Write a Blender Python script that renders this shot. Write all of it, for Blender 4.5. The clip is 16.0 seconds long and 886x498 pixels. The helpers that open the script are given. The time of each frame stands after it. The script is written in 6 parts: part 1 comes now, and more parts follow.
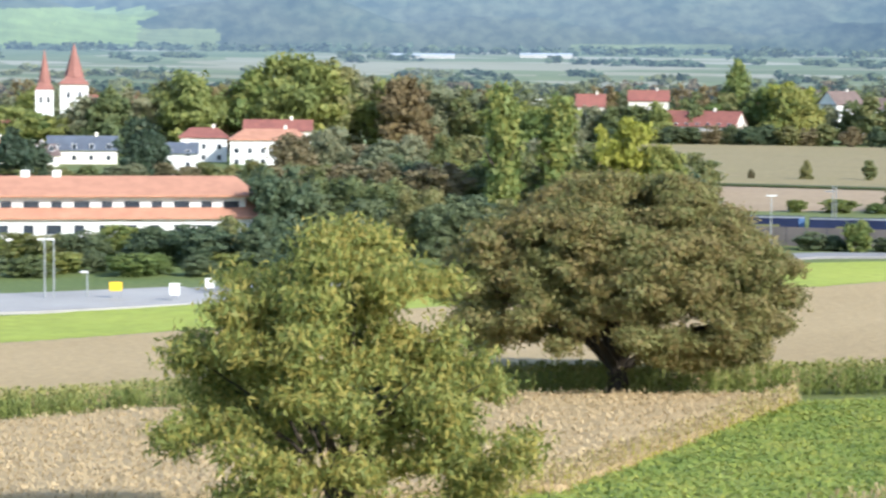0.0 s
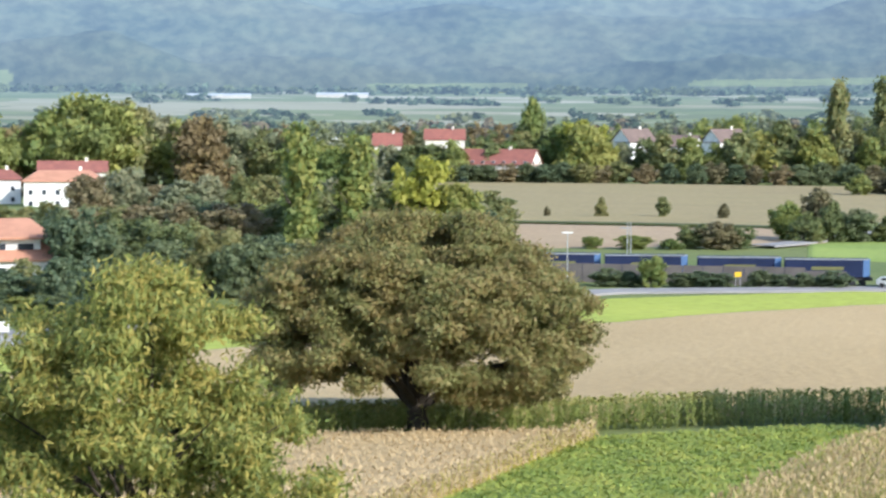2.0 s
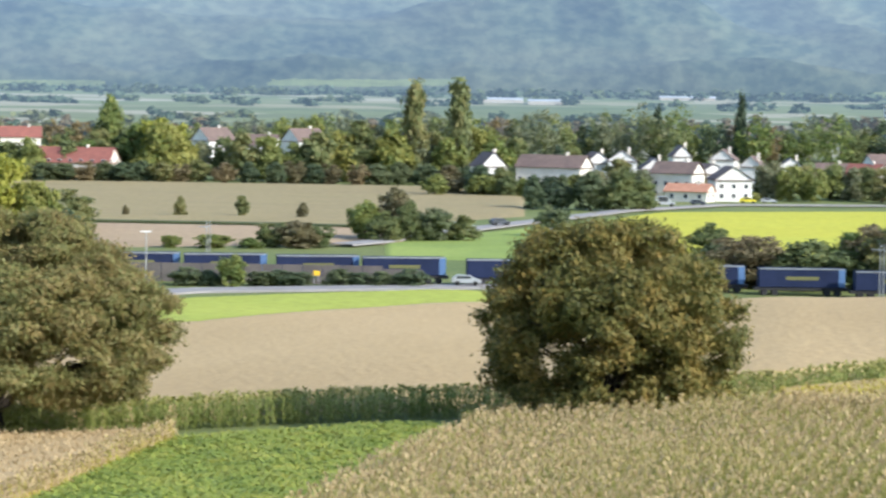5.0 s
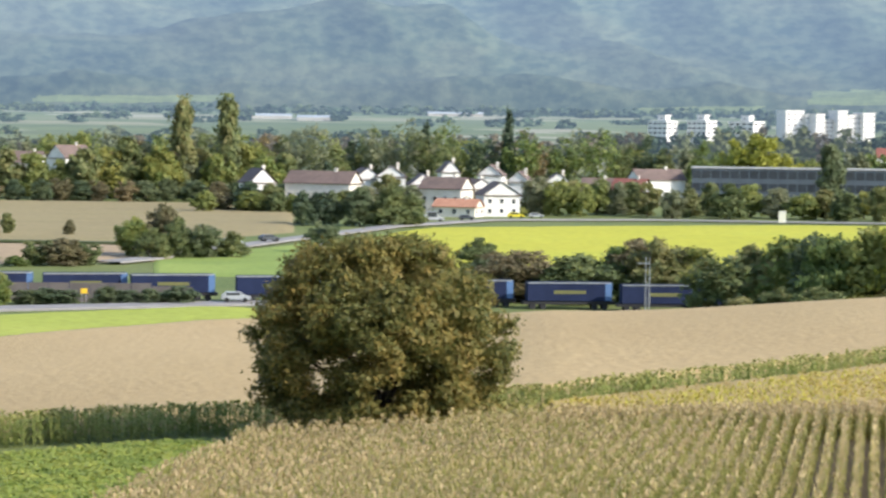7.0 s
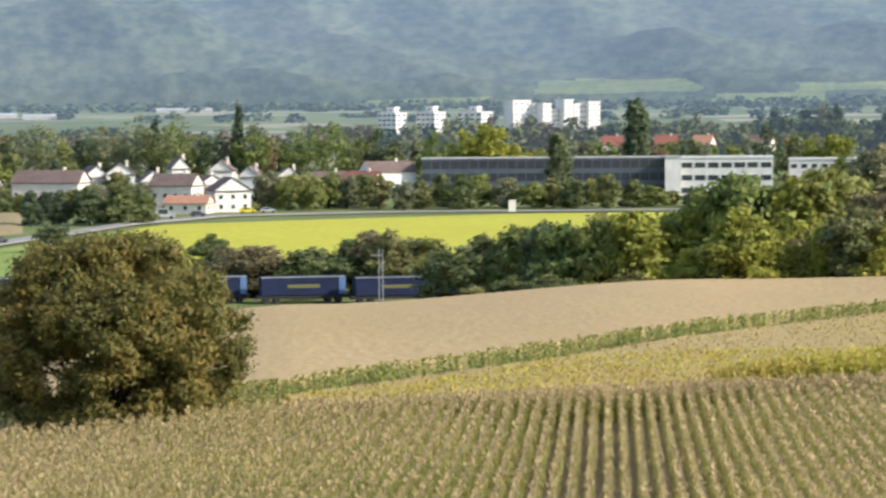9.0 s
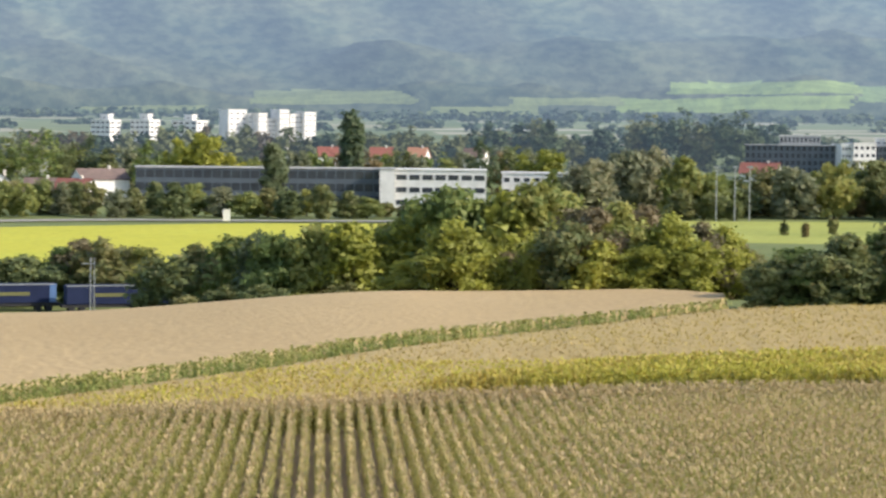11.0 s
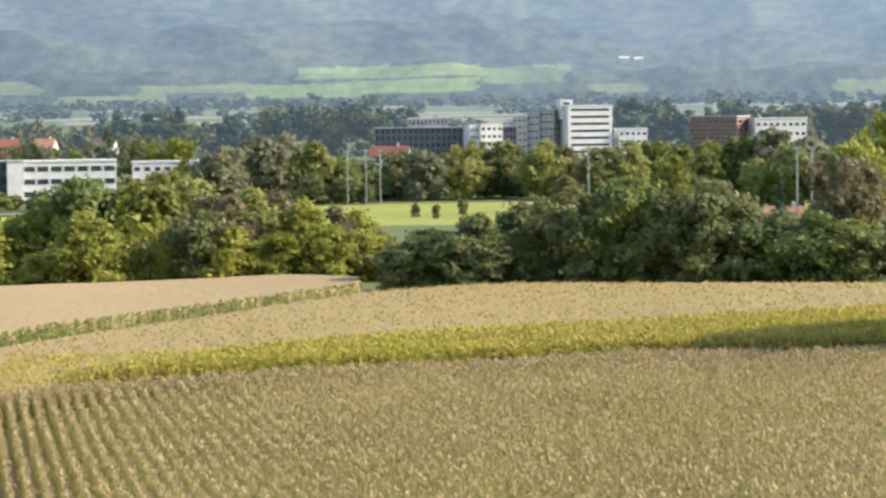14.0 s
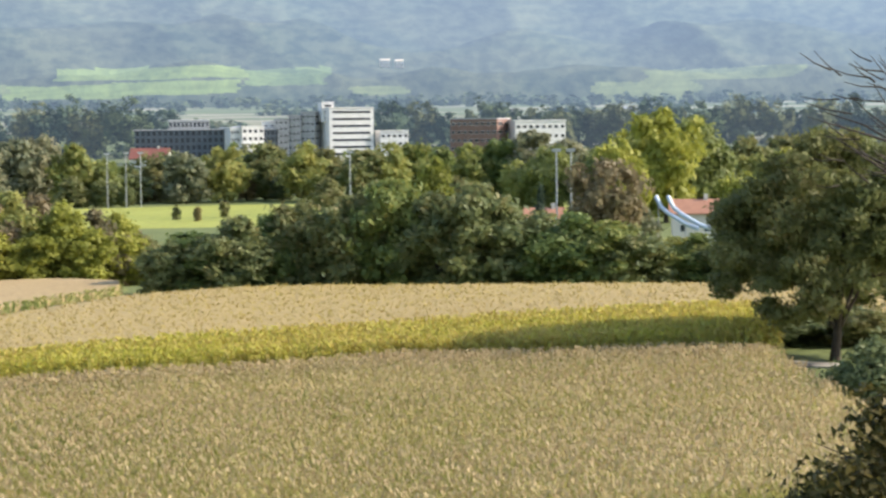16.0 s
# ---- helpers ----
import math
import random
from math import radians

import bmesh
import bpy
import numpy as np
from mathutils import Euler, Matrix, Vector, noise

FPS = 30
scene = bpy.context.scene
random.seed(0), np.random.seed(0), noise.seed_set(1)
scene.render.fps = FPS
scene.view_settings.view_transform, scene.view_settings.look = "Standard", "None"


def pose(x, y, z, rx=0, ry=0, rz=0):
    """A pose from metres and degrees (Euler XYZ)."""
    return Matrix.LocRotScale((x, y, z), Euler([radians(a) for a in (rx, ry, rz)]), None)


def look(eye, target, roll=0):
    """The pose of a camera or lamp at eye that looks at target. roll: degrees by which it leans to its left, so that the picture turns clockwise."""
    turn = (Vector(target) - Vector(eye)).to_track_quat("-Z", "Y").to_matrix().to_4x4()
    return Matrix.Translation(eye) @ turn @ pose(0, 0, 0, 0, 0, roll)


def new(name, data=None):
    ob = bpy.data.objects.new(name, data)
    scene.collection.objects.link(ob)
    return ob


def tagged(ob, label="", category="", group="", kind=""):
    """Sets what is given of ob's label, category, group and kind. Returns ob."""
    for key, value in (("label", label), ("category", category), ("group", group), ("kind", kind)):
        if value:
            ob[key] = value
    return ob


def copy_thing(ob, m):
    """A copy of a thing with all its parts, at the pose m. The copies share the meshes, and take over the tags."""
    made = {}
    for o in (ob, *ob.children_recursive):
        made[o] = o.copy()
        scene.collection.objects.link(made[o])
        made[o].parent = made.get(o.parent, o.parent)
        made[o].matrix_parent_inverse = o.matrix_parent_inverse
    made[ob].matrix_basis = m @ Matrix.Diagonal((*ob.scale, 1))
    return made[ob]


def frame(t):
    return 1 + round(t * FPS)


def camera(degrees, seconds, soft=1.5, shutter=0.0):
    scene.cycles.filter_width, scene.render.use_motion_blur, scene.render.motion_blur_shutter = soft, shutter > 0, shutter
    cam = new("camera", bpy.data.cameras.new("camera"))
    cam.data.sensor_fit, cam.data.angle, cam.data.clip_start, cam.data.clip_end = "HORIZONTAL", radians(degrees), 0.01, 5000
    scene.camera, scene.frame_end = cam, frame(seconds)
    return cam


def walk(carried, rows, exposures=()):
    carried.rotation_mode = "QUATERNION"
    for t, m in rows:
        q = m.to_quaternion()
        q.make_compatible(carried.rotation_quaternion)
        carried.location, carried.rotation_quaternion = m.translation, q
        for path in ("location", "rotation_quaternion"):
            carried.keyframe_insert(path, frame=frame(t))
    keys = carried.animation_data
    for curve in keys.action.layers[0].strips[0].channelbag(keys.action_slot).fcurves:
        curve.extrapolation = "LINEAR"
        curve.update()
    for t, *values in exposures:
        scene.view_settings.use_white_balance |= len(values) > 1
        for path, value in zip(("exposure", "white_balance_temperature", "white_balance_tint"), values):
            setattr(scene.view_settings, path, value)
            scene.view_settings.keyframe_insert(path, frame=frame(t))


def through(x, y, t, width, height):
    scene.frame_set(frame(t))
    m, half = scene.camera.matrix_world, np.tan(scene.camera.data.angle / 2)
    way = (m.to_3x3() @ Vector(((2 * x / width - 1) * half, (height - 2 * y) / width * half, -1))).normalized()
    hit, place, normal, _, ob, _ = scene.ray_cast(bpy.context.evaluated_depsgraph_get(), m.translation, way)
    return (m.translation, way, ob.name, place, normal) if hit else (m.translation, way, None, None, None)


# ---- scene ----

# The camera stands on a hillside and pans over a valley.  Rows: seconds, heading, tilt, lean in degrees.
EYE = (0.0, 0.0, 26.0)
TURNS = [
    (0, -23.961, -4.522, 0.517),
    (0.5, -22.122, -4.521, 0.132),
    (1, -20.730, -4.455, 0.104),
    (1.5, -19.725, -4.313, 0.231),
    (2, -19.036, -3.534, 0.219),
    (2.5, -17.551, -3.436, 0.195),
    (3, -16.385, -3.804, -0.068),
    (3.5, -14.603, -3.835, 0.220),
    (4, -13.420, -3.545, 0.423),
    (4.5, -11.071, -3.356, 0.843),
    (4.7, -10.065, -3.452, 0.833),
    (6.8, -3.780, -3.202, 0.637),
    (7, -3.165, -3.015, 0.696),
    (7.5, -1.625, -3.106, 0.800),
    (8, -0.136, -3.334, 0.374),
    (8.5, 1.675, -3.249, -0.149),
    (9, 3.355, -3.153, -0.426),
    (9.5, 4.893, -2.684, -0.141),
    (10, 7.169, -2.752, 0.114),
    (10.2, 7.874, -2.737, 0.373),
    (12.3, 13.707, -3.444, -0.631),
    (12.5, 14.219, -3.474, -0.788),
    (13, 16.153, -3.154, -0.752),
    (13.5, 17.634, -3.105, -0.759),
    (14, 19.256, -3.222, -0.658),
    (14.5, 20.555, -3.550, -0.749),
    (15, 22.160, -3.498, -0.563),
    (15.5, 23.665, -3.063, -0.596),
    (16, 25.063, -3.232, -0.623),
]


def aimed(heading, tilt, lean):
    h, p = radians(heading), radians(tilt)
    way = Vector((math.sin(h) * math.cos(p), math.cos(h) * math.cos(p), math.sin(p)))
    return look(EYE, Vector(EYE) + way * 100, lean)


cam = camera(21.36, 16.0, soft=2.4, shutter=0.45)
walk(cam, [(t, aimed(h, p, r)) for t, h, p, r in TURNS], [(0.0, 0.54, 5900, 10), (4.5, 0.5, 6000, 10), (8.0, 0.38, 6550, 12), (10.0, 0.29, 6700, 13), (12.5, 0.43, 6750, 14), (14.5, 0.50, 6750, 14), (16.0, 0.56, 6750, 14)])

# ---- sun and sky ----
SUN_AZ, SUN_EL = 114.0, 30.0     # heading from which the sun shines, and its height
world = bpy.data.worlds.new("sky")
scene.world = world
world.use_nodes = True
wn = world.node_tree.nodes
sky = wn.new("ShaderNodeTexSky")
sky.sky_type = "NISHITA"
sky.sun_disc = False
sky.sun_elevation = radians(SUN_EL)
sky.sun_rotation = radians(SUN_AZ)
wn["Background"].inputs["Strength"].default_value = 0.21
world.node_tree.links.new(sky.outputs["Color"], wn["Background"].inputs["Color"])
sun = new("sun", bpy.data.lights.new("sun", "SUN"))
sun.data.energy = 4.65
sun.data.angle = radians(0.55)
sun.data.color = (1.0, 0.93, 0.82)
s_az, s_el = radians(SUN_AZ), radians(SUN_EL)
sun.matrix_world = look((300 * math.sin(s_az) * math.cos(s_el), 300 * math.cos(s_az) * math.cos(s_el), 300 * math.sin(s_el)), (0, 0, 0))

# ---- materials ----


def material(name, rough=0.8, metal=0.0, spec=0.3):
    m = bpy.data.materials.new(name)
    m.use_nodes = True
    b = m.node_tree.nodes["Principled BSDF"]
    b.inputs["Roughness"].default_value = rough
    b.inputs["Metallic"].default_value = metal
    b.inputs["Specular IOR Level"].default_value = spec
    return m, m.node_tree, b


def noise_value(nt, scale, detail=4.0, coords="Object", stretch=None):
    tc = nt.nodes.new("ShaderNodeTexCoord")
    n = nt.nodes.new("ShaderNodeTexNoise")
    n.inputs["Scale"].default_value = scale
    n.inputs["Detail"].default_value = detail
    src = tc.outputs[coords]
    if stretch:
        mp = nt.nodes.new("ShaderNodeMapping")
        mp.inputs["Scale"].default_value = stretch
        nt.links.new(src, mp.inputs["Vector"])
        src = mp.outputs["Vector"]
    nt.links.new(src, n.inputs["Vector"])
    return n.outputs["Fac"]


def ramp(nt, fac, stops):
    r = nt.nodes.new("ShaderNodeValToRGB")
    el = r.color_ramp.elements
    while len(el) < len(stops):
        el.new(0.5)
    for e, (pos, col) in zip(el, stops):
        e.position = pos
        e.color = (*col, 1)
    nt.links.new(fac, r.inputs["Fac"])
    return r.outputs["Color"]


def mixed(nt, fac, a, b, kind="MIX"):
    m = nt.nodes.new("ShaderNodeMix")
    m.data_type = "RGBA"
    m.blend_type = kind
    for sock, v in ((m.inputs["Factor"], fac), (m.inputs[6], a), (m.inputs[7], b)):
        if isinstance(v, (int, float)):
            sock.default_value = v
        elif isinstance(v, tuple):
            sock.default_value = (*v, 1)
        else:
            nt.links.new(v, sock)
    return m.outputs[2]


def bump(nt, b, height, strength=0.4, distance=0.05):
    n = nt.nodes.new("ShaderNodeBump")
    n.inputs["Strength"].default_value = strength
    n.inputs["Distance"].default_value = distance
    nt.links.new(height, n.inputs["Height"])
    nt.links.new(n.outputs["Normal"], b.inputs["Normal"])


def plain(name, a, b=None, rough=0.75, scale=1.5, fine=14.0, metal=0.0, spec=0.3, relief=0.15):
    """Two shades mixed by broad stains and fine grain, with a light relief."""
    b = b or tuple(c * 0.78 for c in a)
    m, nt, p = material(name, rough, metal, spec)
    big, small = noise_value(nt, scale), noise_value(nt, fine, 6.0)
    col = ramp(nt, big, [(0.35, b), (0.65, a)])
    col = mixed(nt, 0.25, col, ramp(nt, small, [(0.3, tuple(c * 0.7 for c in a)), (0.7, tuple(min(1, c * 1.15) for c in a))]))
    nt.links.new(col, p.inputs["Base Color"])
    bump(nt, p, small, relief, 0.02)
    return m


def leafy(name, stops, spread=0.5, through=0.35, rough=0.55, patch=0.35):
    """Leaves: colour by leaf, by bough and by tree, part of the light passing through."""
    m, nt, p = material(name, rough, 0.0, 0.25)
    geo = nt.nodes.new("ShaderNodeNewGeometry")
    info = nt.nodes.new("ShaderNodeObjectInfo")
    big = noise_value(nt, patch, 3.0)
    mth = nt.nodes.new("ShaderNodeMath")
    mth.operation = "MULTIPLY_ADD"
    nt.links.new(geo.outputs["Random Per Island"], mth.inputs[0])
    mth.inputs[1].default_value = spread
    nt.links.new(big, mth.inputs[2])
    m2 = nt.nodes.new("ShaderNodeMath")
    m2.operation = "MULTIPLY_ADD"
    nt.links.new(info.outputs["Random"], m2.inputs[0])
    m2.inputs[1].default_value = 0.5
    nt.links.new(mth.outputs[0], m2.inputs[2])
    m3 = nt.nodes.new("ShaderNodeMath")
    m3.operation = "SUBTRACT"
    nt.links.new(m2.outputs[0], m3.inputs[0])
    m3.inputs[1].default_value = 0.5 * spread
    col = ramp(nt, m3.outputs[0], stops)
    nt.links.new(col, p.inputs["Base Color"])
    tr = nt.nodes.new("ShaderNodeBsdfTranslucent")
    nt.links.new(col, tr.inputs["Color"])
    mx = nt.nodes.new("ShaderNodeMixShader")
    mx.inputs[0].default_value = through
    nt.links.new(p.outputs[0], mx.inputs[1])
    nt.links.new(tr.outputs[0], mx.inputs[2])
    nt.links.new(mx.outputs[0], nt.nodes["Material Output"].inputs["Surface"])
    return m


M_WALNUT = leafy("walnut_leaves", [(0.2, (0.088, 0.112, 0.036)), (0.5, (0.152, 0.17, 0.056)), (0.8, (0.212, 0.21, 0.072)), (1.0, (0.26, 0.205, 0.078))], 0.4, through=0.42)
M_BRONZE = leafy("bronze_green_leaves", [(0.2, (0.07, 0.085, 0.024)), (0.45, (0.15, 0.15, 0.042)), (0.75, (0.285, 0.215, 0.06)), (1.0, (0.36, 0.225, 0.065))], 0.4, through=0.42)
M_LIGHT = leafy("light_green_leaves", [(0.2, (0.09, 0.12, 0.03)), (0.5, (0.185, 0.215, 0.055)), (0.75, (0.29, 0.30, 0.078)), (1.0, (0.38, 0.32, 0.082))], 0.7, through=0.42)
# Haze put into base colours: OAK, DARK bluer and lighter; BROWN, FRESH lighter.
M_OAK = leafy("mixed_green_leaves", [(0.2, (0.085, 0.118, 0.052)), (0.5, (0.14, 0.178, 0.072)), (0.8, (0.20, 0.222, 0.085)), (1.0, (0.26, 0.24, 0.095))], 0.4, through=0.42)
M_DARK = leafy("dark_green_leaves", [(0.2, (0.06, 0.095, 0.058)), (0.55, (0.098, 0.138, 0.074)), (1.0, (0.145, 0.172, 0.08))], 0.4, through=0.4)
M_YELLOW = leafy("yellowing_leaves", [(0.2, (0.13, 0.16, 0.035)), (0.5, (0.22, 0.235, 0.045)), (0.8, (0.32, 0.335, 0.06)), (1.0, (0.38, 0.37, 0.07))], 0.4, through=0.42)
M_BROWN = leafy("brownish_leaves", [(0.2, (0.12, 0.122, 0.064)), (0.55, (0.18, 0.165, 0.085)), (1.0, (0.245, 0.195, 0.105))], 0.4, through=0.4)
M_FRESH = leafy("fresh_green_leaves", [(0.2, (0.085, 0.135, 0.044)), (0.5, (0.14, 0.195, 0.06)), (0.8, (0.20, 0.245, 0.07)), (1.0, (0.28, 0.28, 0.075))], 0.4, through=0.42)
# Leaf hues of the tree belts, made pale to stand in for haze.
M_HAZYGREEN = leafy("hazy_grey_green_leaves", [(0.2, (0.135, 0.16, 0.095)), (0.5, (0.19, 0.215, 0.125)), (0.8, (0.25, 0.265, 0.15)), (1.0, (0.29, 0.28, 0.16))], 0.4, through=0.45)
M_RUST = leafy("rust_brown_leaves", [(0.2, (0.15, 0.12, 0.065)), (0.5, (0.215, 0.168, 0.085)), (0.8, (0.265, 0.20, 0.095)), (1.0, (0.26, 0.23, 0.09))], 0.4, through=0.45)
M_LIME = leafy("pale_lime_leaves", [(0.2, (0.15, 0.185, 0.06)), (0.5, (0.215, 0.25, 0.08)), (0.8, (0.29, 0.315, 0.095)), (1.0, (0.36, 0.345, 0.10))], 0.4, through=0.45)
M_FIR = leafy("fir_needles", [(0.2, (0.025, 0.045, 0.028)), (0.6, (0.045, 0.07, 0.04)), (1.0, (0.06, 0.085, 0.045))], through=0.1)
M_BARK = plain("bark", (0.07, 0.055, 0.04), (0.035, 0.028, 0.022), 0.9, 2.0, 20, relief=0.8)
M_CORN_DRY = leafy("dry_corn_leaves", [(0.2, (0.39, 0.28, 0.13)), (0.5, (0.49, 0.365, 0.19)), (0.8, (0.54, 0.42, 0.235)), (1.0, (0.48, 0.39, 0.16))], 0.35, through=0.35, patch=0.05)
M_CORN_GREEN = leafy("green_corn_leaves", [(0.2, (0.175, 0.19, 0.05)), (0.5, (0.27, 0.28, 0.075)), (0.8, (0.38, 0.365, 0.11)), (1.0, (0.47, 0.41, 0.155))], 0.4, through=0.5, patch=0.08)
M_CORN_YELLOW = leafy("yellow_corn_leaves", [(0.2, (0.30, 0.32, 0.045)), (0.5, (0.45, 0.44, 0.06)), (0.8, (0.56, 0.50, 0.10)), (1.0, (0.5, 0.38, 0.1))], through=0.45, patch=0.08)
M_TAN = leafy("ripe_tan_crop", [(0.2, (0.42, 0.315, 0.165)), (0.5, (0.48, 0.365, 0.20)), (0.8, (0.53, 0.41, 0.23)), (1.0, (0.49, 0.385, 0.20))], 0.3, through=0.22, patch=0.03)
M_STRAW = leafy("straw_yellow_crop", [(0.2, (0.345, 0.26, 0.098)), (0.5, (0.39, 0.29, 0.115)), (0.8, (0.42, 0.315, 0.135)), (1.0, (0.41, 0.325, 0.09))], 0.3, through=0.22, patch=0.04)
M_SOY = leafy("bright_green_crop", [(0.25, (0.15, 0.215, 0.055)), (0.5, (0.26, 0.335, 0.07)), (0.75, (0.345, 0.40, 0.085)), (1.0, (0.48, 0.46, 0.10))], 0.4, through=0.4, patch=0.45)
M_CORN_FRESH = leafy("fresh_corn_leaves", [(0.2, (0.14, 0.19, 0.05)), (0.5, (0.22, 0.275, 0.075)), (0.8, (0.32, 0.355, 0.105)), (1.0, (0.42, 0.41, 0.14))], 0.4, through=0.5, patch=0.08)

# ---- terrain ----
HEADS = [-36, -20, -8, 0, 10, 20, 34]
REACH = [0, 30, 60, 100, 130, 160, 200, 240, 290, 360]
RISE = [[24.4, 18, 12.5, 8, 5.6, 3.5, 1, 0, 0, 0],
        [24.4, 18, 12.5, 9, 7.6, 5.2, 3, 1.2, 0, 0],
        [24.4, 18, 11.8, 9.4, 8.2, 6.5, 4.5, 2.5, 0, 0],
        [24.4, 18, 10.5, 9.8, 9.6, 9, 7.8, 6.2, 0, 0],
        [24.4, 18, 10.3, 9.8, 9.8, 9.6, 9.3, 8.7, 2, 0],
        [24.4, 18, 10.6, 10, 10, 10, 10.2, 9.5, 5, 0],
        [24.4, 18, 14, 11, 11, 11, 11, 9.5, 5, 0]]
FINE = np.arange(0, 361, 2.0)
SMOOTH = []
for row in RISE:
    z = np.interp(FINE, REACH, row)
    pad = np.pad(z, 6, mode="edge")
    SMOOTH.append(np.convolve(pad, np.ones(13) / 13, "valid"))
SMOOTH = np.array(SMOOTH)


def ground_polar(az, r):
    """Height of the ground at heading az (degrees) and distance r."""
    az, r = np.broadcast_arrays(np.asarray(az, float), np.asarray(r, float))
    a = np.clip(az, HEADS[0], HEADS[-1] - 1e-6)
    i = np.clip(np.searchsorted(HEADS, a, side="right") - 1, 0, len(HEADS) - 2)
    h = np.array(HEADS, float)
    u = (a - h[i]) / (h[i + 1] - h[i])
    u = u * u * (3 - 2 * u)
    j = np.clip(r / 2.0, 0, len(FINE) - 1.001)
    k = j.astype(int)
    v = j - k
    za = SMOOTH[i, k] * (1 - v) + SMOOTH[i, k + 1] * v
    zb = SMOOTH[i + 1, k] * (1 - v) + SMOOTH[i + 1, k + 1] * v
    return za * (1 - u) + zb * u + np.maximum(0, r - 1000) * 0.025


def polar(az, r):
    a = np.radians(az)
    return np.sin(a) * r, np.cos(a) * r


def ground(x, y):
    return ground_polar(np.degrees(np.arctan2(x, y)), np.hypot(x, y))


def spot(az, r, lift=0.0):
    x, y = polar(az, r)
    return Vector((float(x), float(y), float(ground_polar(az, r)) + lift))


def mesh_from(name, verts, faces, mats, index=None, smooth=False):
    """A mesh from arrays of vertices and of equal-sided faces."""
    verts, faces = np.asarray(verts, np.float32), np.asarray(faces, np.int32)
    me = bpy.data.meshes.new(name)
    n, k = faces.shape
    me.vertices.add(len(verts))
    me.vertices.foreach_set("co", verts.ravel())
    me.loops.add(n * k)
    me.loops.foreach_set("vertex_index", faces.ravel())
    me.polygons.add(n)
    me.polygons.foreach_set("loop_start", np.arange(0, n * k, k, dtype=np.int32))
    for m in mats:
        me.materials.append(m)
    if index is not None:
        me.polygons.foreach_set("material_index", np.asarray(index, np.int32))
    me.polygons.foreach_set("use_smooth", np.full(n, smooth))
    me.update(calc_edges=True)
    return me


def grid_faces(nu, nv):
    i = np.arange(nu - 1)[:, None] * nv + np.arange(nv - 1)[None, :]
    return np.stack([i, i + nv, i + nv + 1, i + 1], -1).reshape(-1, 4)


def meadow_material():
    m, nt, p = material("meadow", 0.9)
    big, mid, fine = noise_value(nt, 0.006, 5), noise_value(nt, 0.05, 5), noise_value(nt, 1.2, 6)
    col = ramp(nt, big, [(0.38, (0.09, 0.14, 0.03)), (0.5, (0.17, 0.19, 0.06)), (0.62, (0.12, 0.17, 0.04))])
    col = mixed(nt, 0.4, col, ramp(nt, mid, [(0.3, (0.06, 0.09, 0.025)), (0.7, (0.2, 0.2, 0.07))]))
    col = mixed(nt, 0.4, col, ramp(nt, fine, [(0.3, (0.05, 0.08, 0.02)), (0.7, (0.2, 0.24, 0.07))]))
    nt.links.new(col, p.inputs["Base Color"])
    bump(nt, p, fine, 0.6, 0.1)
    return m


M_MEADOW = meadow_material()
az_line = np.concatenate([np.arange(-180, -42, 6), np.arange(-42, 42, 0.7), np.arange(42, 181, 6)])
az_line[-1] = 180
r_line = np.concatenate([np.linspace(0.0, 60, 19), np.arange(64, 400, 4), np.geomspace(410, 4950, 50)])
AZ, RR = np.meshgrid(az_line, r_line, indexing="ij")
gx, gy = polar(AZ, RR)
gz = ground_polar(AZ, RR)
ground_ob = new("ground", mesh_from("ground", np.stack([gx, gy, gz], -1).reshape(-1, 3), grid_faces(len(az_line), len(r_line))[:, ::-1], [M_MEADOW], smooth=True))
tagged(ground_ob, "grassy hillside sloping down to a wide valley floor", "ground", kind="structure")


def hill_noise(nt, scale, detail, tall):
    """Noise laid over the slopes by bearing and height, so that its grain follows the lie of the land."""
    tc = nt.nodes.new("ShaderNodeTexCoord")
    sp = nt.nodes.new("ShaderNodeSeparateXYZ")
    nt.links.new(tc.outputs["Object"], sp.inputs[0])
    at = nt.nodes.new("ShaderNodeMath")
    at.operation = "ARCTAN2"
    nt.links.new(sp.outputs["X"], at.inputs[0])
    nt.links.new(sp.outputs["Y"], at.inputs[1])
    arc = nt.nodes.new("ShaderNodeMath")
    arc.operation = "MULTIPLY"
    arc.inputs[1].default_value = 3000.0
    nt.links.new(at.outputs[0], arc.inputs[0])
    up = nt.nodes.new("ShaderNodeMath")
    up.operation = "MULTIPLY"
    up.inputs[1].default_value = tall
    nt.links.new(sp.outputs["Z"], up.inputs[0])
    cb = nt.nodes.new("ShaderNodeCombineXYZ")
    nt.links.new(arc.outputs[0], cb.inputs["X"])
    nt.links.new(up.outputs[0], cb.inputs["Y"])
    n = nt.nodes.new("ShaderNodeTexNoise")
    n.inputs["Scale"].default_value = scale
    n.inputs["Detail"].default_value = detail
    nt.links.new(cb.outputs[0], n.inputs["Vector"])
    return n.outputs["Fac"]


